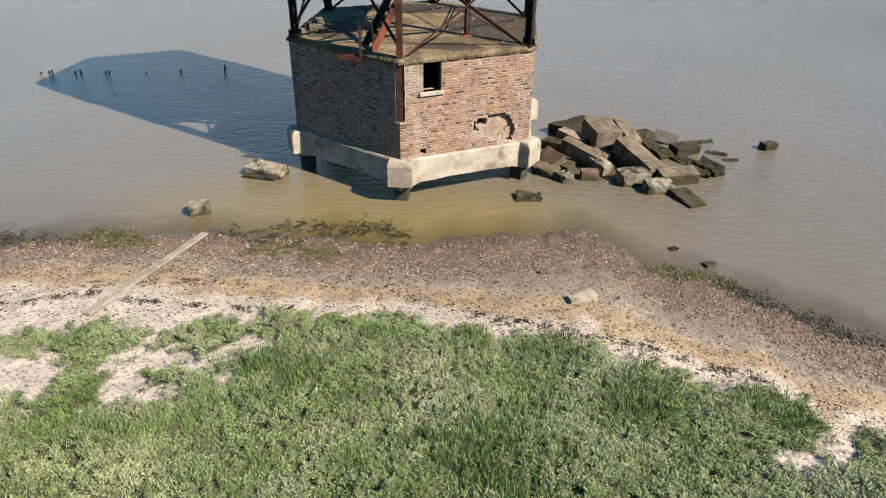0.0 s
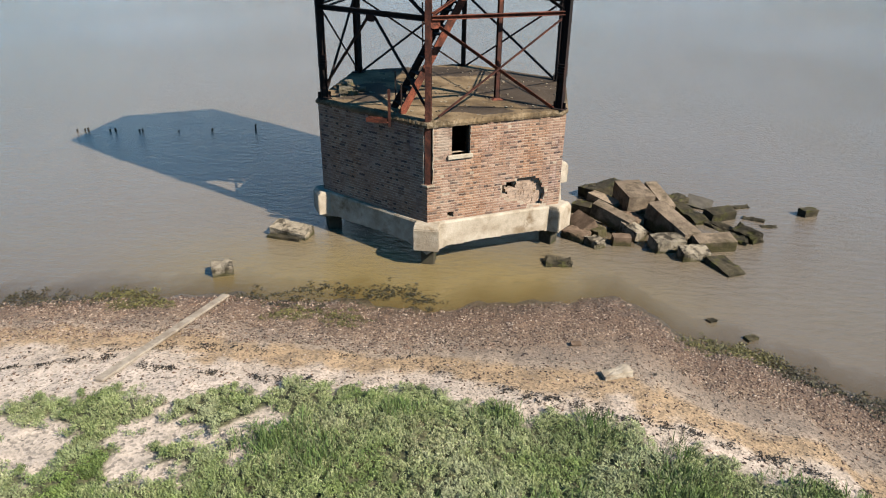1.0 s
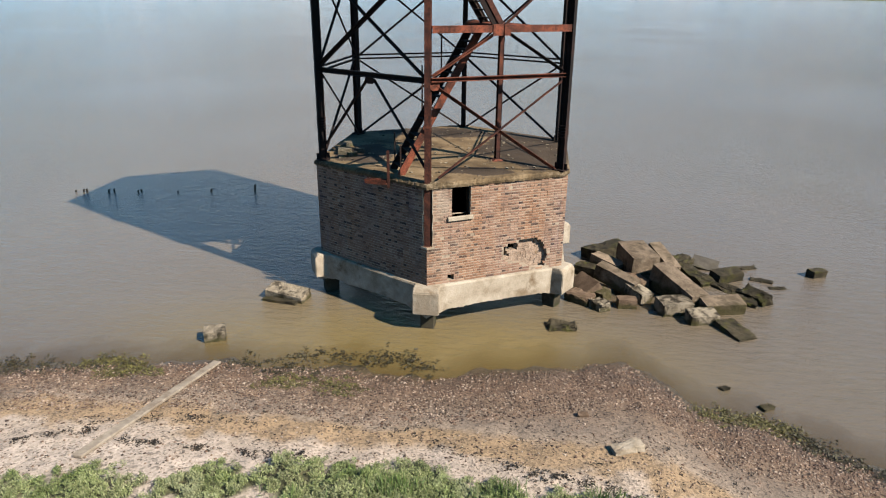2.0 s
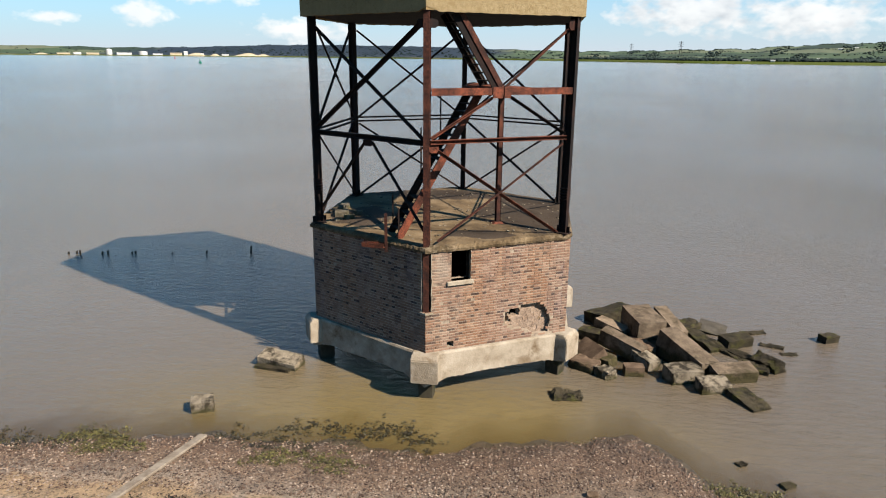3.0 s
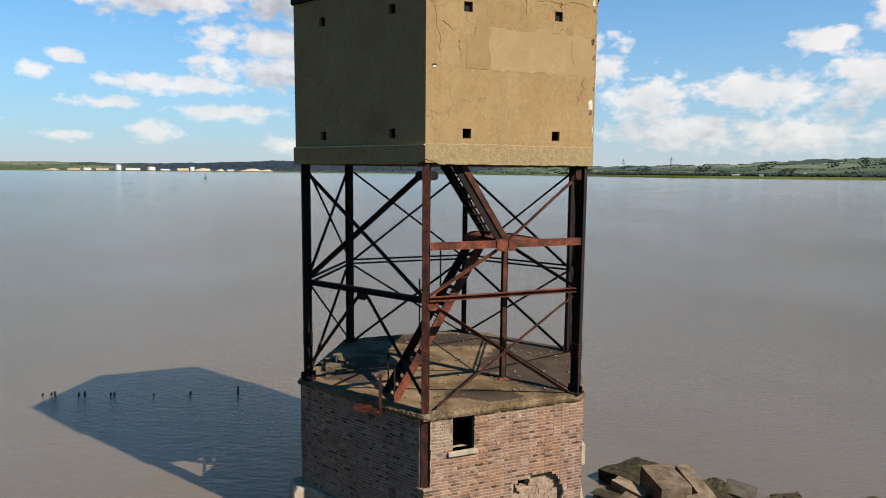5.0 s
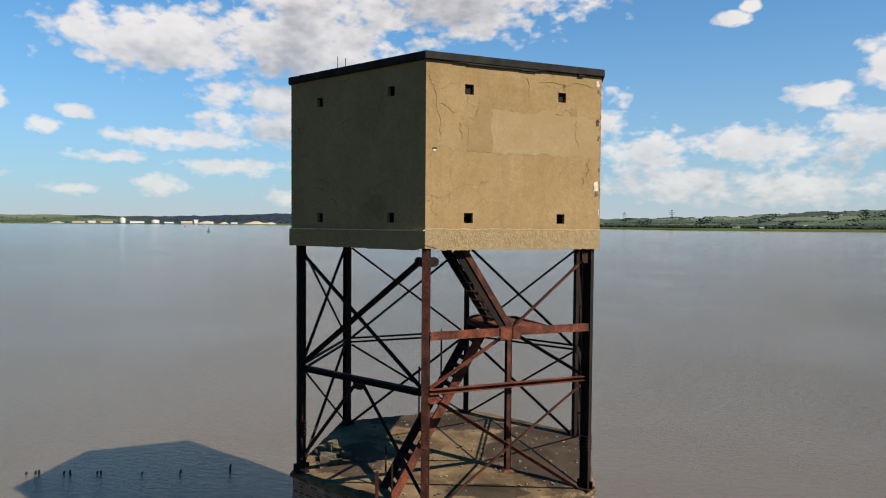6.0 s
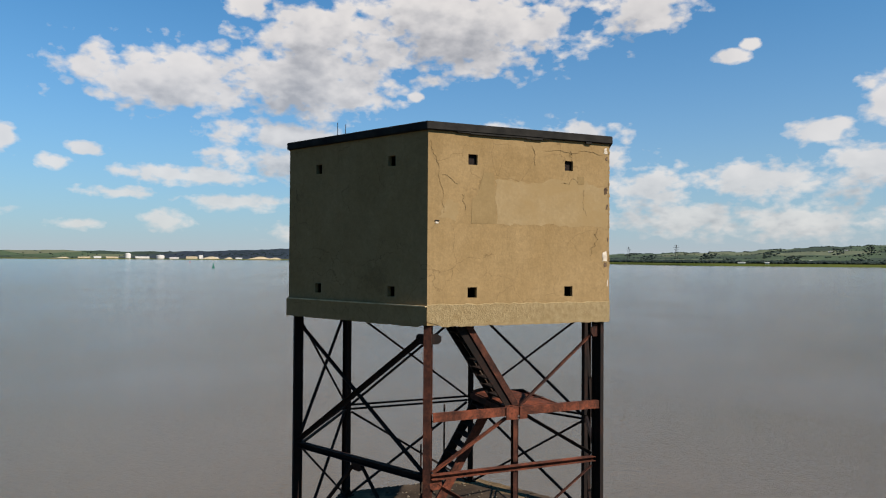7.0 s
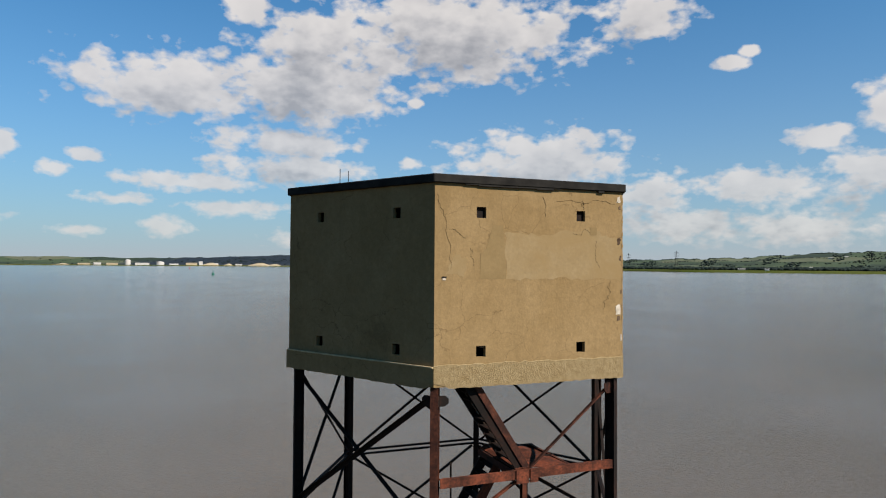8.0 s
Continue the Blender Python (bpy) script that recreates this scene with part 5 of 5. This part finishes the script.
for pts, count, spread, seed in (([(-8.0, -7.4), (-7.6, -7.1), (-7.0, -7.15), (-6.75, -7.5)], 420, 0.2, 1), ([(-7.5, -7.9), (-6.5, -7.6), (-5.6, -7.65)], 200, 0.16, 11), ([(-3.4, -7.8), (-2.6, -7.45), (-1.7, -7.5), (-1.2, -7.75)], 430, 0.22, 2),
                                 ([(-3.3, -6.35), (-2.4, -5.95), (-1.4, -6.2), (-0.7, -5.9), (0.1, -6.0), (0.5, -6.4)], 380, 0.22, 3), ([(-10.2, -7.8), (-9.1, -7.7), (-7.9, -7.6)], 260, 0.22, 12),
                                 ([(6.6, -7.3), (7.3, -7.3), (8.0, -7.4), (8.6, -7.8)], 520, 0.2, 4), ([(8.5, -7.8), (9.0, -8.4), (9.8, -8.9), (10.4, -9.5), (11.2, -9.8), (13, -10.6)], 760, 0.2, 5), ([(-4.4, -6.6), (-3.2, -6.9), (-2.4, -6.8)], 160, 0.25, 6)):
    x, y = along(pts, count, spread, seed)
    weed = leaves("seaweed", x, y, np.maximum(land(x, y), 0.0) + 0.004, 8, 0.08, 0.03, 0.014, 0.09, OLIVE_WEED if seed in (1, 2, 4, 11) else WEED, 20 + seed, 0.45)
    tagged(weed, "clumps of green and brown seaweed stranded at the water's edge", "seaweed", kind="stuff")
for pts, count, spread, seed in (([(-8.2, -11.6), (-7.3, -11.2), (-6.7, -11.0), (-6.1, -10.6), (-5.6, -10.4)], 230, 0.07, 7), ([(-5.0, -10.75), (-4.2, -10.78), (-3.0, -10.72), (-1.5, -10.8), (-1.2, -10.66)], 260, 0.07, 8),
                                 ([(2.0, -10.2), (2.75, -10.54), (3.2, -10.8), (3.7, -10.82), (4.3, -10.9), (4.8, -11.2), (5.5, -11.2), (5.9, -11.37), (6.6, -11.52), (7.35, -11.76), (8.0, -12.07), (9.5, -12.5)], 520, 0.09, 9),
                                 ([(-6.2, -10.3), (-5.6, -10.1), (-4.2, -9.75), (-3.4, -9.6), (-1.1, -9.5), (0.5, -9.35), (1.4, -9.85)], 220, 0.14, 10), ([(-7, -9.9), (-3, -9.0), (1, -8.6), (5, -9.0), (8, -10)], 110, 0.7, 13), ([(4, -10), (6, -10.6), (8, -11), (10, -11.6)], 120, 0.5, 14)):
    x, y = along(pts, count, spread, seed)
    wrack = leaves("wrack_line", x, y, land(x, y) + 0.004, 6, 0.06, 0.02, 0.008, 0.06, WRACK, 20 + seed, 0.4)
    tagged(wrack, "thin dark line of dried wrack along the sand", "wrack", kind="stuff")


def pebble_mesh(name, x, y, z, size, mat, seed):
    g = np.random.default_rng(seed)
    n = len(x)
    octa = np.array([(1, 0, 0), (0, 1, 0), (-1, 0, 0), (0, -1, 0), (0, 0, 1), (0, 0, -1)], float)
    tri = np.array([(0, 1, 4), (1, 2, 4), (2, 3, 4), (3, 0, 4), (1, 0, 5), (2, 1, 5), (3, 2, 5), (0, 3, 5)])
    s = size[:, None, None] * g.uniform(0.6, 1.2, (n, 1, 3)) * np.array([1.0, 0.8, 0.5])
    co = octa[None] * g.uniform(0.75, 1.2, (n, 6, 1)) * s
    a = g.uniform(0, 2 * np.pi, n)
    c, d = np.cos(a)[:, None], np.sin(a)[:, None]
    co = np.stack([co[..., 0] * c - co[..., 1] * d + x[:, None], co[..., 0] * d + co[..., 1] * c + y[:, None], co[..., 2] + z[:, None]], -1)
    f = (tri[None] + 6 * np.arange(n)[:, None, None]).reshape(-1, 3)
    return mesh_from(name, co.reshape(-1, 3), f, mat)


def on_beach(x, y, g):
    d = np.interp(x, SHORE_X, SHORE_Y) - y
    return np.clip(d / 0.2, 0, 1) * np.where(d < 2.6, 1.0, np.where(y > np.interp(x, EDGE_X, EDGE_Y), 0.16, 0.0))


x, y = scatter(110000, -11, 13.5, -14, -4.8, 9, on_beach)
g = np.random.default_rng(10)
pebbles = pebble_mesh("shingle", x, y, land(x, y) + 0.004, 0.015 + 0.034 * g.uniform(0, 1, len(x)) ** 3, PEBBLES, 12)
tagged(pebbles, "small brown and grey shingle pebbles on the beach", "pebbles", kind="stuff")
x, y = scatter(700, -9, 12, -13, -6, 13, on_beach)
shells = pebble_mesh("shell_bits", x, y, land(x, y) + 0.008, 0.015 + 0.02 * g.uniform(0, 1, len(x)) ** 2, PLINTH, 14)
tagged(shells, "scattered white shell fragments on the beach", "shells", kind="stuff")

# ---------------------------------------------------------------- the far bank of the estuary
def bank_range(a):
    """Distance of the far waterline by azimuth in degrees."""
    return np.interp(a, [-180, -50, -42, -20, 0, 11, 19, 25, 40, 70], [4300, 4300, 4200, 3900, 2350, 1690, 1650, 1650, 1300, 1000])


def ridge(a):
    """Height of the hills behind the far bank by azimuth."""
    base = np.interp(a, [-60, -46, -42, -38, -33, -28, -22, -17, -12, -8, -2, 3, 7, 11, 15, 18, 21, 23.5, 26, 32, 50, 65], [55, 55, 54, 58, 52, 60, 82, 88, 84, 74, 56, 44, 46, 50, 54, 66, 76, 80, 84, 86, 70, 60])
    return base * 0.93 + 1.4 * np.sin(a * 1.9) + 0.8 * np.sin(a * 5.3 + 1)


az_list = np.arange(-62, 62, 0.2)
rows = []
for a in az_list:
    d = float(bank_range(a))
    h = float(ridge(a))
    back_at = min(d + 1500, 4900)
    prof = [(d, -0.5), (d + 15, 3.2), (d + 55, 5.6), (d + 80, 5.0), (d + (back_at - d) * 0.18, 5.5), (d + (back_at - d) * 0.4, 3 + h * 0.16), (d + (back_at - d) * 0.7, 3 + h * 0.55), (back_at - 30, h), (back_at, h * 0.98)]
    s, c = math.sin(radians(a)), math.cos(radians(a))
    rows.append([(r * s, r * c - 20, z + (0.8 * math.sin(a * 2.3 + i) if i > 4 else 0)) for i, (r, z) in enumerate(prof)])
near_bank, hills = Shell(), Shell()
for r0, r1 in zip(rows, rows[1:]):
    for i in range(8):
        (near_bank if i < 4 else hills).add([r0[i], r1[i], r1[i + 1], r0[i + 1]], [(0, 1, 2, 3)])
far_bank = part("far_bank", near_bank, FIELD, None, "low green grazing marsh along the far bank")
tagged(far_bank, category="land", kind="structure")
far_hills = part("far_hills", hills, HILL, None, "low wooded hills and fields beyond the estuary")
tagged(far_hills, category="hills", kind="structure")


def far_ground(a, f):
    """A point on the far land at azimuth a, a fraction f of the way up to the ridge."""
    d = float(bank_range(a))
    back_at, h = min(d + 1500, 4900), float(ridge(a))
    z = float(np.interp(f, [0, 0.18, 0.4, 0.7, 1.0], [5.0, 5.5, 3 + h * 0.16, 3 + h * 0.55, h]))
    r = d + (back_at - d) * f
    return r * math.sin(radians(a)), r * math.cos(radians(a)) - 20, z


g = np.random.default_rng(21)
tx, ty, tz, ts = [], [], [], []
def plant_tree(a, f, size):
    px_, py_, pz_ = far_ground(a, f)
    tx.append(px_), ty.append(py_), tz.append(pz_ + size * 0.3), ts.append(size)


for i in range(7500):
    a = g.uniform(2, 29)
    kind = g.uniform()
    if kind < 0.45:                              # belt behind the marsh
        if math.sin(a * 2.3) + 0.6 * math.sin(a * 7.1 + 1) + g.normal(0, 0.5) > -1.3:
            plant_tree(a, g.uniform(0.06, 0.2), g.uniform(5, 11))
    elif kind < 0.53:                             # hedgerows
        plant_tree(a, g.choice([0.36, 0.55, 0.78]) + 0.04 * math.sin(a * 1.1) + g.normal(0, 0.006), g.uniform(2.5, 5))
    elif kind < 0.82:                            # woods on the slope
        f = g.uniform(0.2, 0.95)
        if math.sin(a * 1.3 + f * 4 + 0.8) + math.sin(a * 2.9 - f * 7) > 0.75 or a > 23.5 and f > 0.65:
            plant_tree(a, f, g.uniform(4, 8))
    elif math.sin(a * 1.9) + math.sin(a * 5.3) > -0.4:
        plant_tree(a, g.uniform(0.97, 1.0), g.uniform(3, 6))
for i in range(3200):
    a = g.uniform(-46, 2)
    f = g.uniform(0.1, 1.0)
    if f < 0.15 and -37 < a < -14 or a < -29 and g.uniform() > 0.25:
        continue
    if math.sin(a * 2.7 + f * 9) + math.sin(a * 6.1 - f * 21) + g.normal(0, 0.35) > 0.35 or (-27 < a < -9 and f > 0.4):
        plant_tree(a, f, g.uniform(4, 8))
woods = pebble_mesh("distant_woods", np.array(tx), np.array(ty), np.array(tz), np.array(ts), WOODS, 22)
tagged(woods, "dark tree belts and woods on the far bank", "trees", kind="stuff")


def far_building(a, f, w, dpt, h, mat, label, name="industrial_shed", shape="shed"):
    x, y, z = far_ground(a, f)
    thing = group_at(name, label, "building", x, y, z - 0.5, "works on the far bank")
    thing.rotation_euler = (0, 0, radians(-a + 6))
    body, top = Shell(), Shell()
    if shape == "tank":
        ring = [(math.cos(i * math.pi / 8) * w / 2, math.sin(i * math.pi / 8) * w / 2) for i in range(16)]
        body.prism([Vector((*p, 0)) for p in ring], [Vector((*p, h)) for p in ring])
        top.prism([Vector((p[0], p[1], h)) for p in ring], [Vector((p[0] * 0.1, p[1] * 0.1, h * 1.18)) for p in ring])
    else:
        body.box(-w / 2, -dpt / 2, 0, w / 2, dpt / 2, h)
        top.prism([Vector((-w / 2 - 1, -dpt / 2 - 1, h)), Vector((w / 2 + 1, -dpt / 2 - 1, h)), Vector((w / 2 + 1, dpt / 2 + 1, h)), Vector((-w / 2 - 1, dpt / 2 + 1, h))],
                  [Vector((-w / 2 - 1, -0.5, h * 1.3)), Vector((w / 2 + 1, -0.5, h * 1.3)), Vector((w / 2 + 1, 0.5, h * 1.3)), Vector((-w / 2 - 1, 0.5, h * 1.3))])
    part("wall", body, mat, thing)
    part("roof", top, mat, thing)
    return thing


far_building(-33.6, 0.05, 30, 30, 26, WHITE_STEEL, "large white storage dome on the far bank", "storage_tank", "tank")
far_building(-31.3, 0.05, 44, 44, 17, WHITE_STEEL, "white cylindrical storage tank on the far bank", "storage_tank", "tank")
for a, w, h in ((-36.6, 50, 5), (-35.7, 30, 7), (-34.7, 50, 6), (-32.6, 60, 7), (-30.3, 40, 5), (-29.0, 50, 8), (-28.3, 16, 13), (-27.2, 24, 7), (-25.4, 30, 5)):
    far_building(a, 0.05, w * 1.2, 30, h * 1.25, WHITE_STEEL if w != 50 else SAND_HEAP, "long pale industrial shed on the far bank")
for a, w, h in ((-27.6, 120, 13), (-26.2, 60, 9), (-23.8, 150, 14), (-22.6, 90, 9), (-38, 90, 6)):
    x, y, z = far_ground(a, 0.05)
    s = Shell()
    ring = [(math.cos(i * math.pi / 6) * w / 2, math.sin(i * math.pi / 6) * w / 4) for i in range(12)]
    s.prism([Vector((x + p[0], y + p[1], z - 1)) for p in ring], [Vector((x + p[0] * 0.2 + w * 0.08, y + p[1] * 0.2, z + h)) for p in ring])
    tagged(part("aggregate_heap", s, SAND_HEAP, None, "pale heap of sand and gravel on the far bank"), category="heap", group="works on the far bank")
for a, w, f in ((17.2, 14, 0.03), (16.3, 12, 0.2), (19, 16, 0.25), (21.4, 22, 0.72), (22.4, 18, 0.78), (20.2, 16, 0.3), (15.4, 26, 0.04), (12.0, 14, 0.1)):
    far_building(a, f, w * 0.6, 7, 3.6, WHITE_STEEL, "small white house among far trees", "house")
for a, f, h in ((6.9, 0.55, 46), (10.6, 0.5, 50)):
    x, y, z = far_ground(a, f)
    s = Shell()
    for sx in (-1, 1):
        beam(s, (x + sx * 4, y, z - 1), (x + sx * 0.6, y, z + h), 1.0, 1.0, FLAT, (1, 0, 0))
    for zz, w in ((0.66, 8), (0.8, 10), (0.92, 7)):
        beam(s, (x - w, y, z + h * zz), (x + w, y, z + h * zz), 0.8, 0.8, FLAT, (0, 0, 1))
    tagged(part("pylon", s, RUST_SHADE_DARK, None, "thin grey power pylon on the far skyline"), category="pylon", group="pylons")


def buoy(x, y, h, mat, label):
    thing = group_at("buoy", label, "buoy", x, y, 0, "channel buoys")
    ring = [(math.cos(i * math.pi / 5), math.sin(i * math.pi / 5)) for i in range(10)]
    hull, mast = Shell(), Shell()
    r = h * 0.3
    hull.prism([Vector((r * c, r * d, -0.6)) for c, d in ring], [Vector((r * c, r * d, h * 0.22)) for c, d in ring])
    part("float", hull, mat, thing)
    mast.prism([Vector((r * 0.5 * c, r * 0.5 * d, h * 0.22)) for c, d in ring], [Vector((r * 0.12 * c, r * 0.12 * d, h * 0.85)) for c, d in ring])
    part("cage", mast, mat, thing)
    lamp = Shell()
    lamp.prism([Vector((r * 0.25 * c, r * 0.25 * d, h * 0.85)) for c, d in ring], [Vector((0.02 * c, 0.02 * d, h)) for c, d in ring])
    part("top_mark", lamp, mat, thing)


buoy(-355, 672, 5.5, BUOY_GREEN, "small green conical channel buoy afloat")
buoy(-800, 1420, 5.5, BUOY_RED, "small dark red channel buoy afloat")
mark_x, mark_y, _ = far_ground(25.2, 0.0)
mark = group_at("beacon", "red and white harbour beacon at the far shore", "beacon", mark_x - 8, mark_y - 25, -0.5)
for z0, z1, r, mat in ((0, 4, 1.6, BUOY_RED), (4, 9, 1.3, WHITE_STEEL), (9, 12, 1.1, BUOY_RED)):
    s = Shell()
    ring = [(math.cos(i * math.pi / 4) * r, math.sin(i * math.pi / 4) * r) for i in range(8)]
    s.prism([Vector((*p, z0)) for p in ring], [Vector((*p, z1)) for p in ring])
    part("band", s, mat, mark)

# ---------------------------------------------------------------- worn details of the cabin
CRACKED = mottled("crack_shadow", (0.07, 0.047, 0.023), (0.115, 0.08, 0.04), 6, grain=30)
CHALK = mottled("chalky_core", (0.2580, 0.2322, 0.1892), (0.4300, 0.3956, 0.3440), 9, grain=60)
mR, lenR = side_frame(0, RT)
mL, lenL = side_frame(5, RT)


def patch(m, outline, proud, mat, name, label, parent):
    """A thin skin of repair render lying on the wall."""
    s = Shell()
    s.prism([m @ Vector((x, -0.01, z)) for x, z in outline], [m @ Vector((x, proud, z)) for x, z in outline])
    part(name, s, mat, parent, label)


def wobble(points, amount, seed, per=5):
    g = random.Random(seed)
    out = []
    for (x0, z0), (x1, z1) in zip(points, points[1:] + points[:1]):
        for i in range(per):
            f = i / per
            out.append((x0 + (x1 - x0) * f + g.uniform(-amount, amount), z0 + (z1 - z0) * f + g.uniform(-amount, amount)))
    return out


patch(mR, wobble([(1.5, 11.71), (2.8, 11.73), (4.14, 11.68), (4.13, 12.5), (3.34, 12.74), (2.2, 12.58), (1.46, 12.62)], 0.035, 3, 9), 0.002, RENDER_LIGHT, "render_patch", "broad paler patch of worn repair render", cabin)
patch(mR, wobble([(0.24, 11.84), (0.62, 11.76), (0.66, 12.1), (0.42, 12.2)], 0.03, 4, 6), 0.002, RENDER_LIGHT, "render_patch", "small paler patch of worn render", cabin)
patch(mR, [(0.93, 11.715), (1.49, 11.715), (1.42, 12.75), (1.2, 12.75), (1.06, 12.3), (0.94, 12.2)], 0.0045, RENDER_DULL, "render_patch", "tapering patch of duller repair render", cabin)
patch(mR, [(3.40, 12.61), (3.56, 12.61), (3.56, 12.77), (3.40, 12.77)], 0.006, RENDER_DULL, "render_patch", "small square patch of duller render", cabin)
# open cracks: thin raised strips, the shadow inside put into their colour
def crack(m, x0, z0, x1, z1, seed, wide=0.008):
    g = random.Random(seed)
    n = 44
    pts = []
    for i in range(n + 1):
        f = i / n
        ease = min(1.0, 6 * f, 6 * (1 - f))
        sway = noise.noise_vector((f * 3.1, seed * 1.7, 0.4)) * 0.1 + noise.noise_vector((f * 11.0, seed * 2.3, 1.4)) * 0.035
        pts.append((x0 + (x1 - x0) * f + ease * sway.x + g.uniform(-1, 1) * 0.006, z0 + (z1 - z0) * f + ease * sway.y + g.uniform(-1, 1) * 0.006))
    s = Shell()
    for (a, b), (c, d) in zip(pts, pts[1:]):
        nx, nz = -(d - b), c - a
        ln = max(math.hypot(nx, nz), 1e-6)
        w = wide * g.uniform(0.4, 1.2)
        nx, nz = nx / ln * w / 2, nz / ln * w / 2
        s.prism([m @ Vector((x, -0.02, z)) for x, z in ((a - nx, b - nz), (c - nx, d - nz), (c + nx, d + nz), (a + nx, b + nz))],
                [m @ Vector((x, 0.0065, z)) for x, z in ((a - nx, b - nz), (c - nx, d - nz), (c + nx, d + nz), (a + nx, b + nz))])
    part("crack", s, CRACKED, cabin)


for i, (a, b, c, d, w) in enumerate(((2.61, 13.27, 4.03, 13.27, 0.005), (3.9, 11.66, 3.87, 11.4, 0.006), (3.87, 11.4, 3.73, 11.1, 0.004), (0.06, 13.3, 0.23, 12.7, 0.004), (0.23, 12.7, 0.33, 11.9, 0.003), (0.73, 12.3, 0.79, 11.97, 0.004),
                                        (3.0, 12.62, 3.4, 12.66, 0.003), (0.3, 12.65, 0.62, 12.5, 0.003), (3.55, 12.5, 3.62, 11.95, 0.003), (2.3, 13.35, 2.36, 12.95, 0.003), (3.2, 13.3, 3.25, 13.12, 0.004))):
    crack(mR, a, b, c, d, 40 + i, w * 0.6)
# pieces broken from the arris, showing pale core
for i, (x, z, w, h, mat) in enumerate(((4.1, 13.36, 0.05, 0.06, CHALK), (4.13, 13.2, 0.03, 0.04, BLOCK_RED), (4.11, 12.5, 0.05, 0.07, BLOCK_RED), (4.14, 12.15, 0.03, 0.05, BLOCK_RED), (4.09, 11.07, 0.06, 0.11, CHALK), (4.1, 10.9, 0.04, 0.05, BLOCK_RED),
                                       (0.2, 11.75, 0.06, 0.018, BITUMEN), (0.2, 11.712, 0.045, 0.018, CHALK), (4.16, 11.45, 0.015, 0.05, BLOCK_RED), (4.16, 10.5, 0.015, 0.07, CHALK))):
    patch(mR, wobble([(x - w, z - h), (x + w * 0.7, z - h), (x + w * 0.7, z + h), (x - w * 0.7, z + h * 0.8)], 0.35 * min(w, h), 60 + i, 3), 0.006, mat, "spalled_spot", "", cabin)
# crumbling arris of the sunlit wall
g = random.Random(77)
z = ZC + 0.4
while z < ZTOP - 0.1:
    h = g.uniform(0.02, 0.11)
    if g.random() < 0.55:
        a, b, c = g.uniform(0.01, 0.04), g.uniform(0.004, 0.02), g.uniform(0.002, 0.009)
        crumb = Shell()
        crumb.prism([mR @ Vector(p) for p in ((lenR - a, -0.05, z), (lenR + b, -0.05, z + 0.01), (lenR + b * 0.6, c, z + 0.012), (lenR - a, c, z))],
                     [mR @ Vector(p) for p in ((lenR - a, -0.05, z + h), (lenR + b * 0.5, -0.05, z + h * 0.9), (lenR + b * 0.2, c * 0.7, z + h * 0.85), (lenR - a * 0.6, c * 0.7, z + h))])
        part("edge_fragment", crumb, RENDERING, cabin)
    z += h
g = random.Random(9)
x = 0.6
while x < 3.6:
    w = g.uniform(0.1, 0.5)
    if g.random() < 0.5:
        lip = Shell()
        lip.box(x, 0.0, ZTOP - g.uniform(0.01, 0.05), x + w, 0.05, ZTOP + 0.01, mR)
        part("torn_felt", lip, BITUMEN, cabin_roof, "torn lower edge of the roof felt")
    x += w
for a, b, c, d in ((HOLES[1], 0, 0, 0), (HOLES[3], 0, 0, 0)):
    s = Shell()
    s.box(a[0], -0.1, a[1], a[2], -0.07, a[3], mR)
    part("shutter", s, RUST_SHADE_DARK, cabin, "rusty brown shutter plate in the opening")
line = Shell()
line.box(0.0, 0.0, ZC + 0.362, lenL, 0.056, ZC + 0.384, mL)
part("band_ledge", line, LEDGE, cabin, "thin pale ledge above the base band")
for x, y, h in ((-2.35, -2.55, 0.36), (-2.15, -2.6, 0.3)):
    s = Shell()
    beam(s, (x, y, ZTOP + 0.15), (x, y, ZTOP + 0.165 + h), 0.012, 0.012, FLAT, (1, 0, 0))
    part("roof_rod", s, RUST_SHADE_DARK, cabin_roof)

# ---------------------------------------------------------------- single bricks of the sunlit wall
def brick_block(w, mat):
    s = Shell()
    brick_mesh(s, Matrix.Identity(4), 0, 0, w, COURSE - JOINT, 0.0)
    me = s.mesh("brick")
    me.materials.append(mat)
    return me


SINGLE = {(w, burnt): brick_block(w, BURNT_ONE if burnt else BRICK_ONE) for w in (STRETCH, HEAD) for burnt in (False, True)}
g = random.Random(31)
for m, w in singles:
    at = m0.inverted() @ m.translation
    ob = new("brick", SINGLE[w, g.random() < burnt_share(0, at.x, at.z, w == STRETCH)])
    ob.parent = brick_wall
    ob.matrix_parent_inverse = Matrix.Identity(4)
    ob.matrix_basis = m
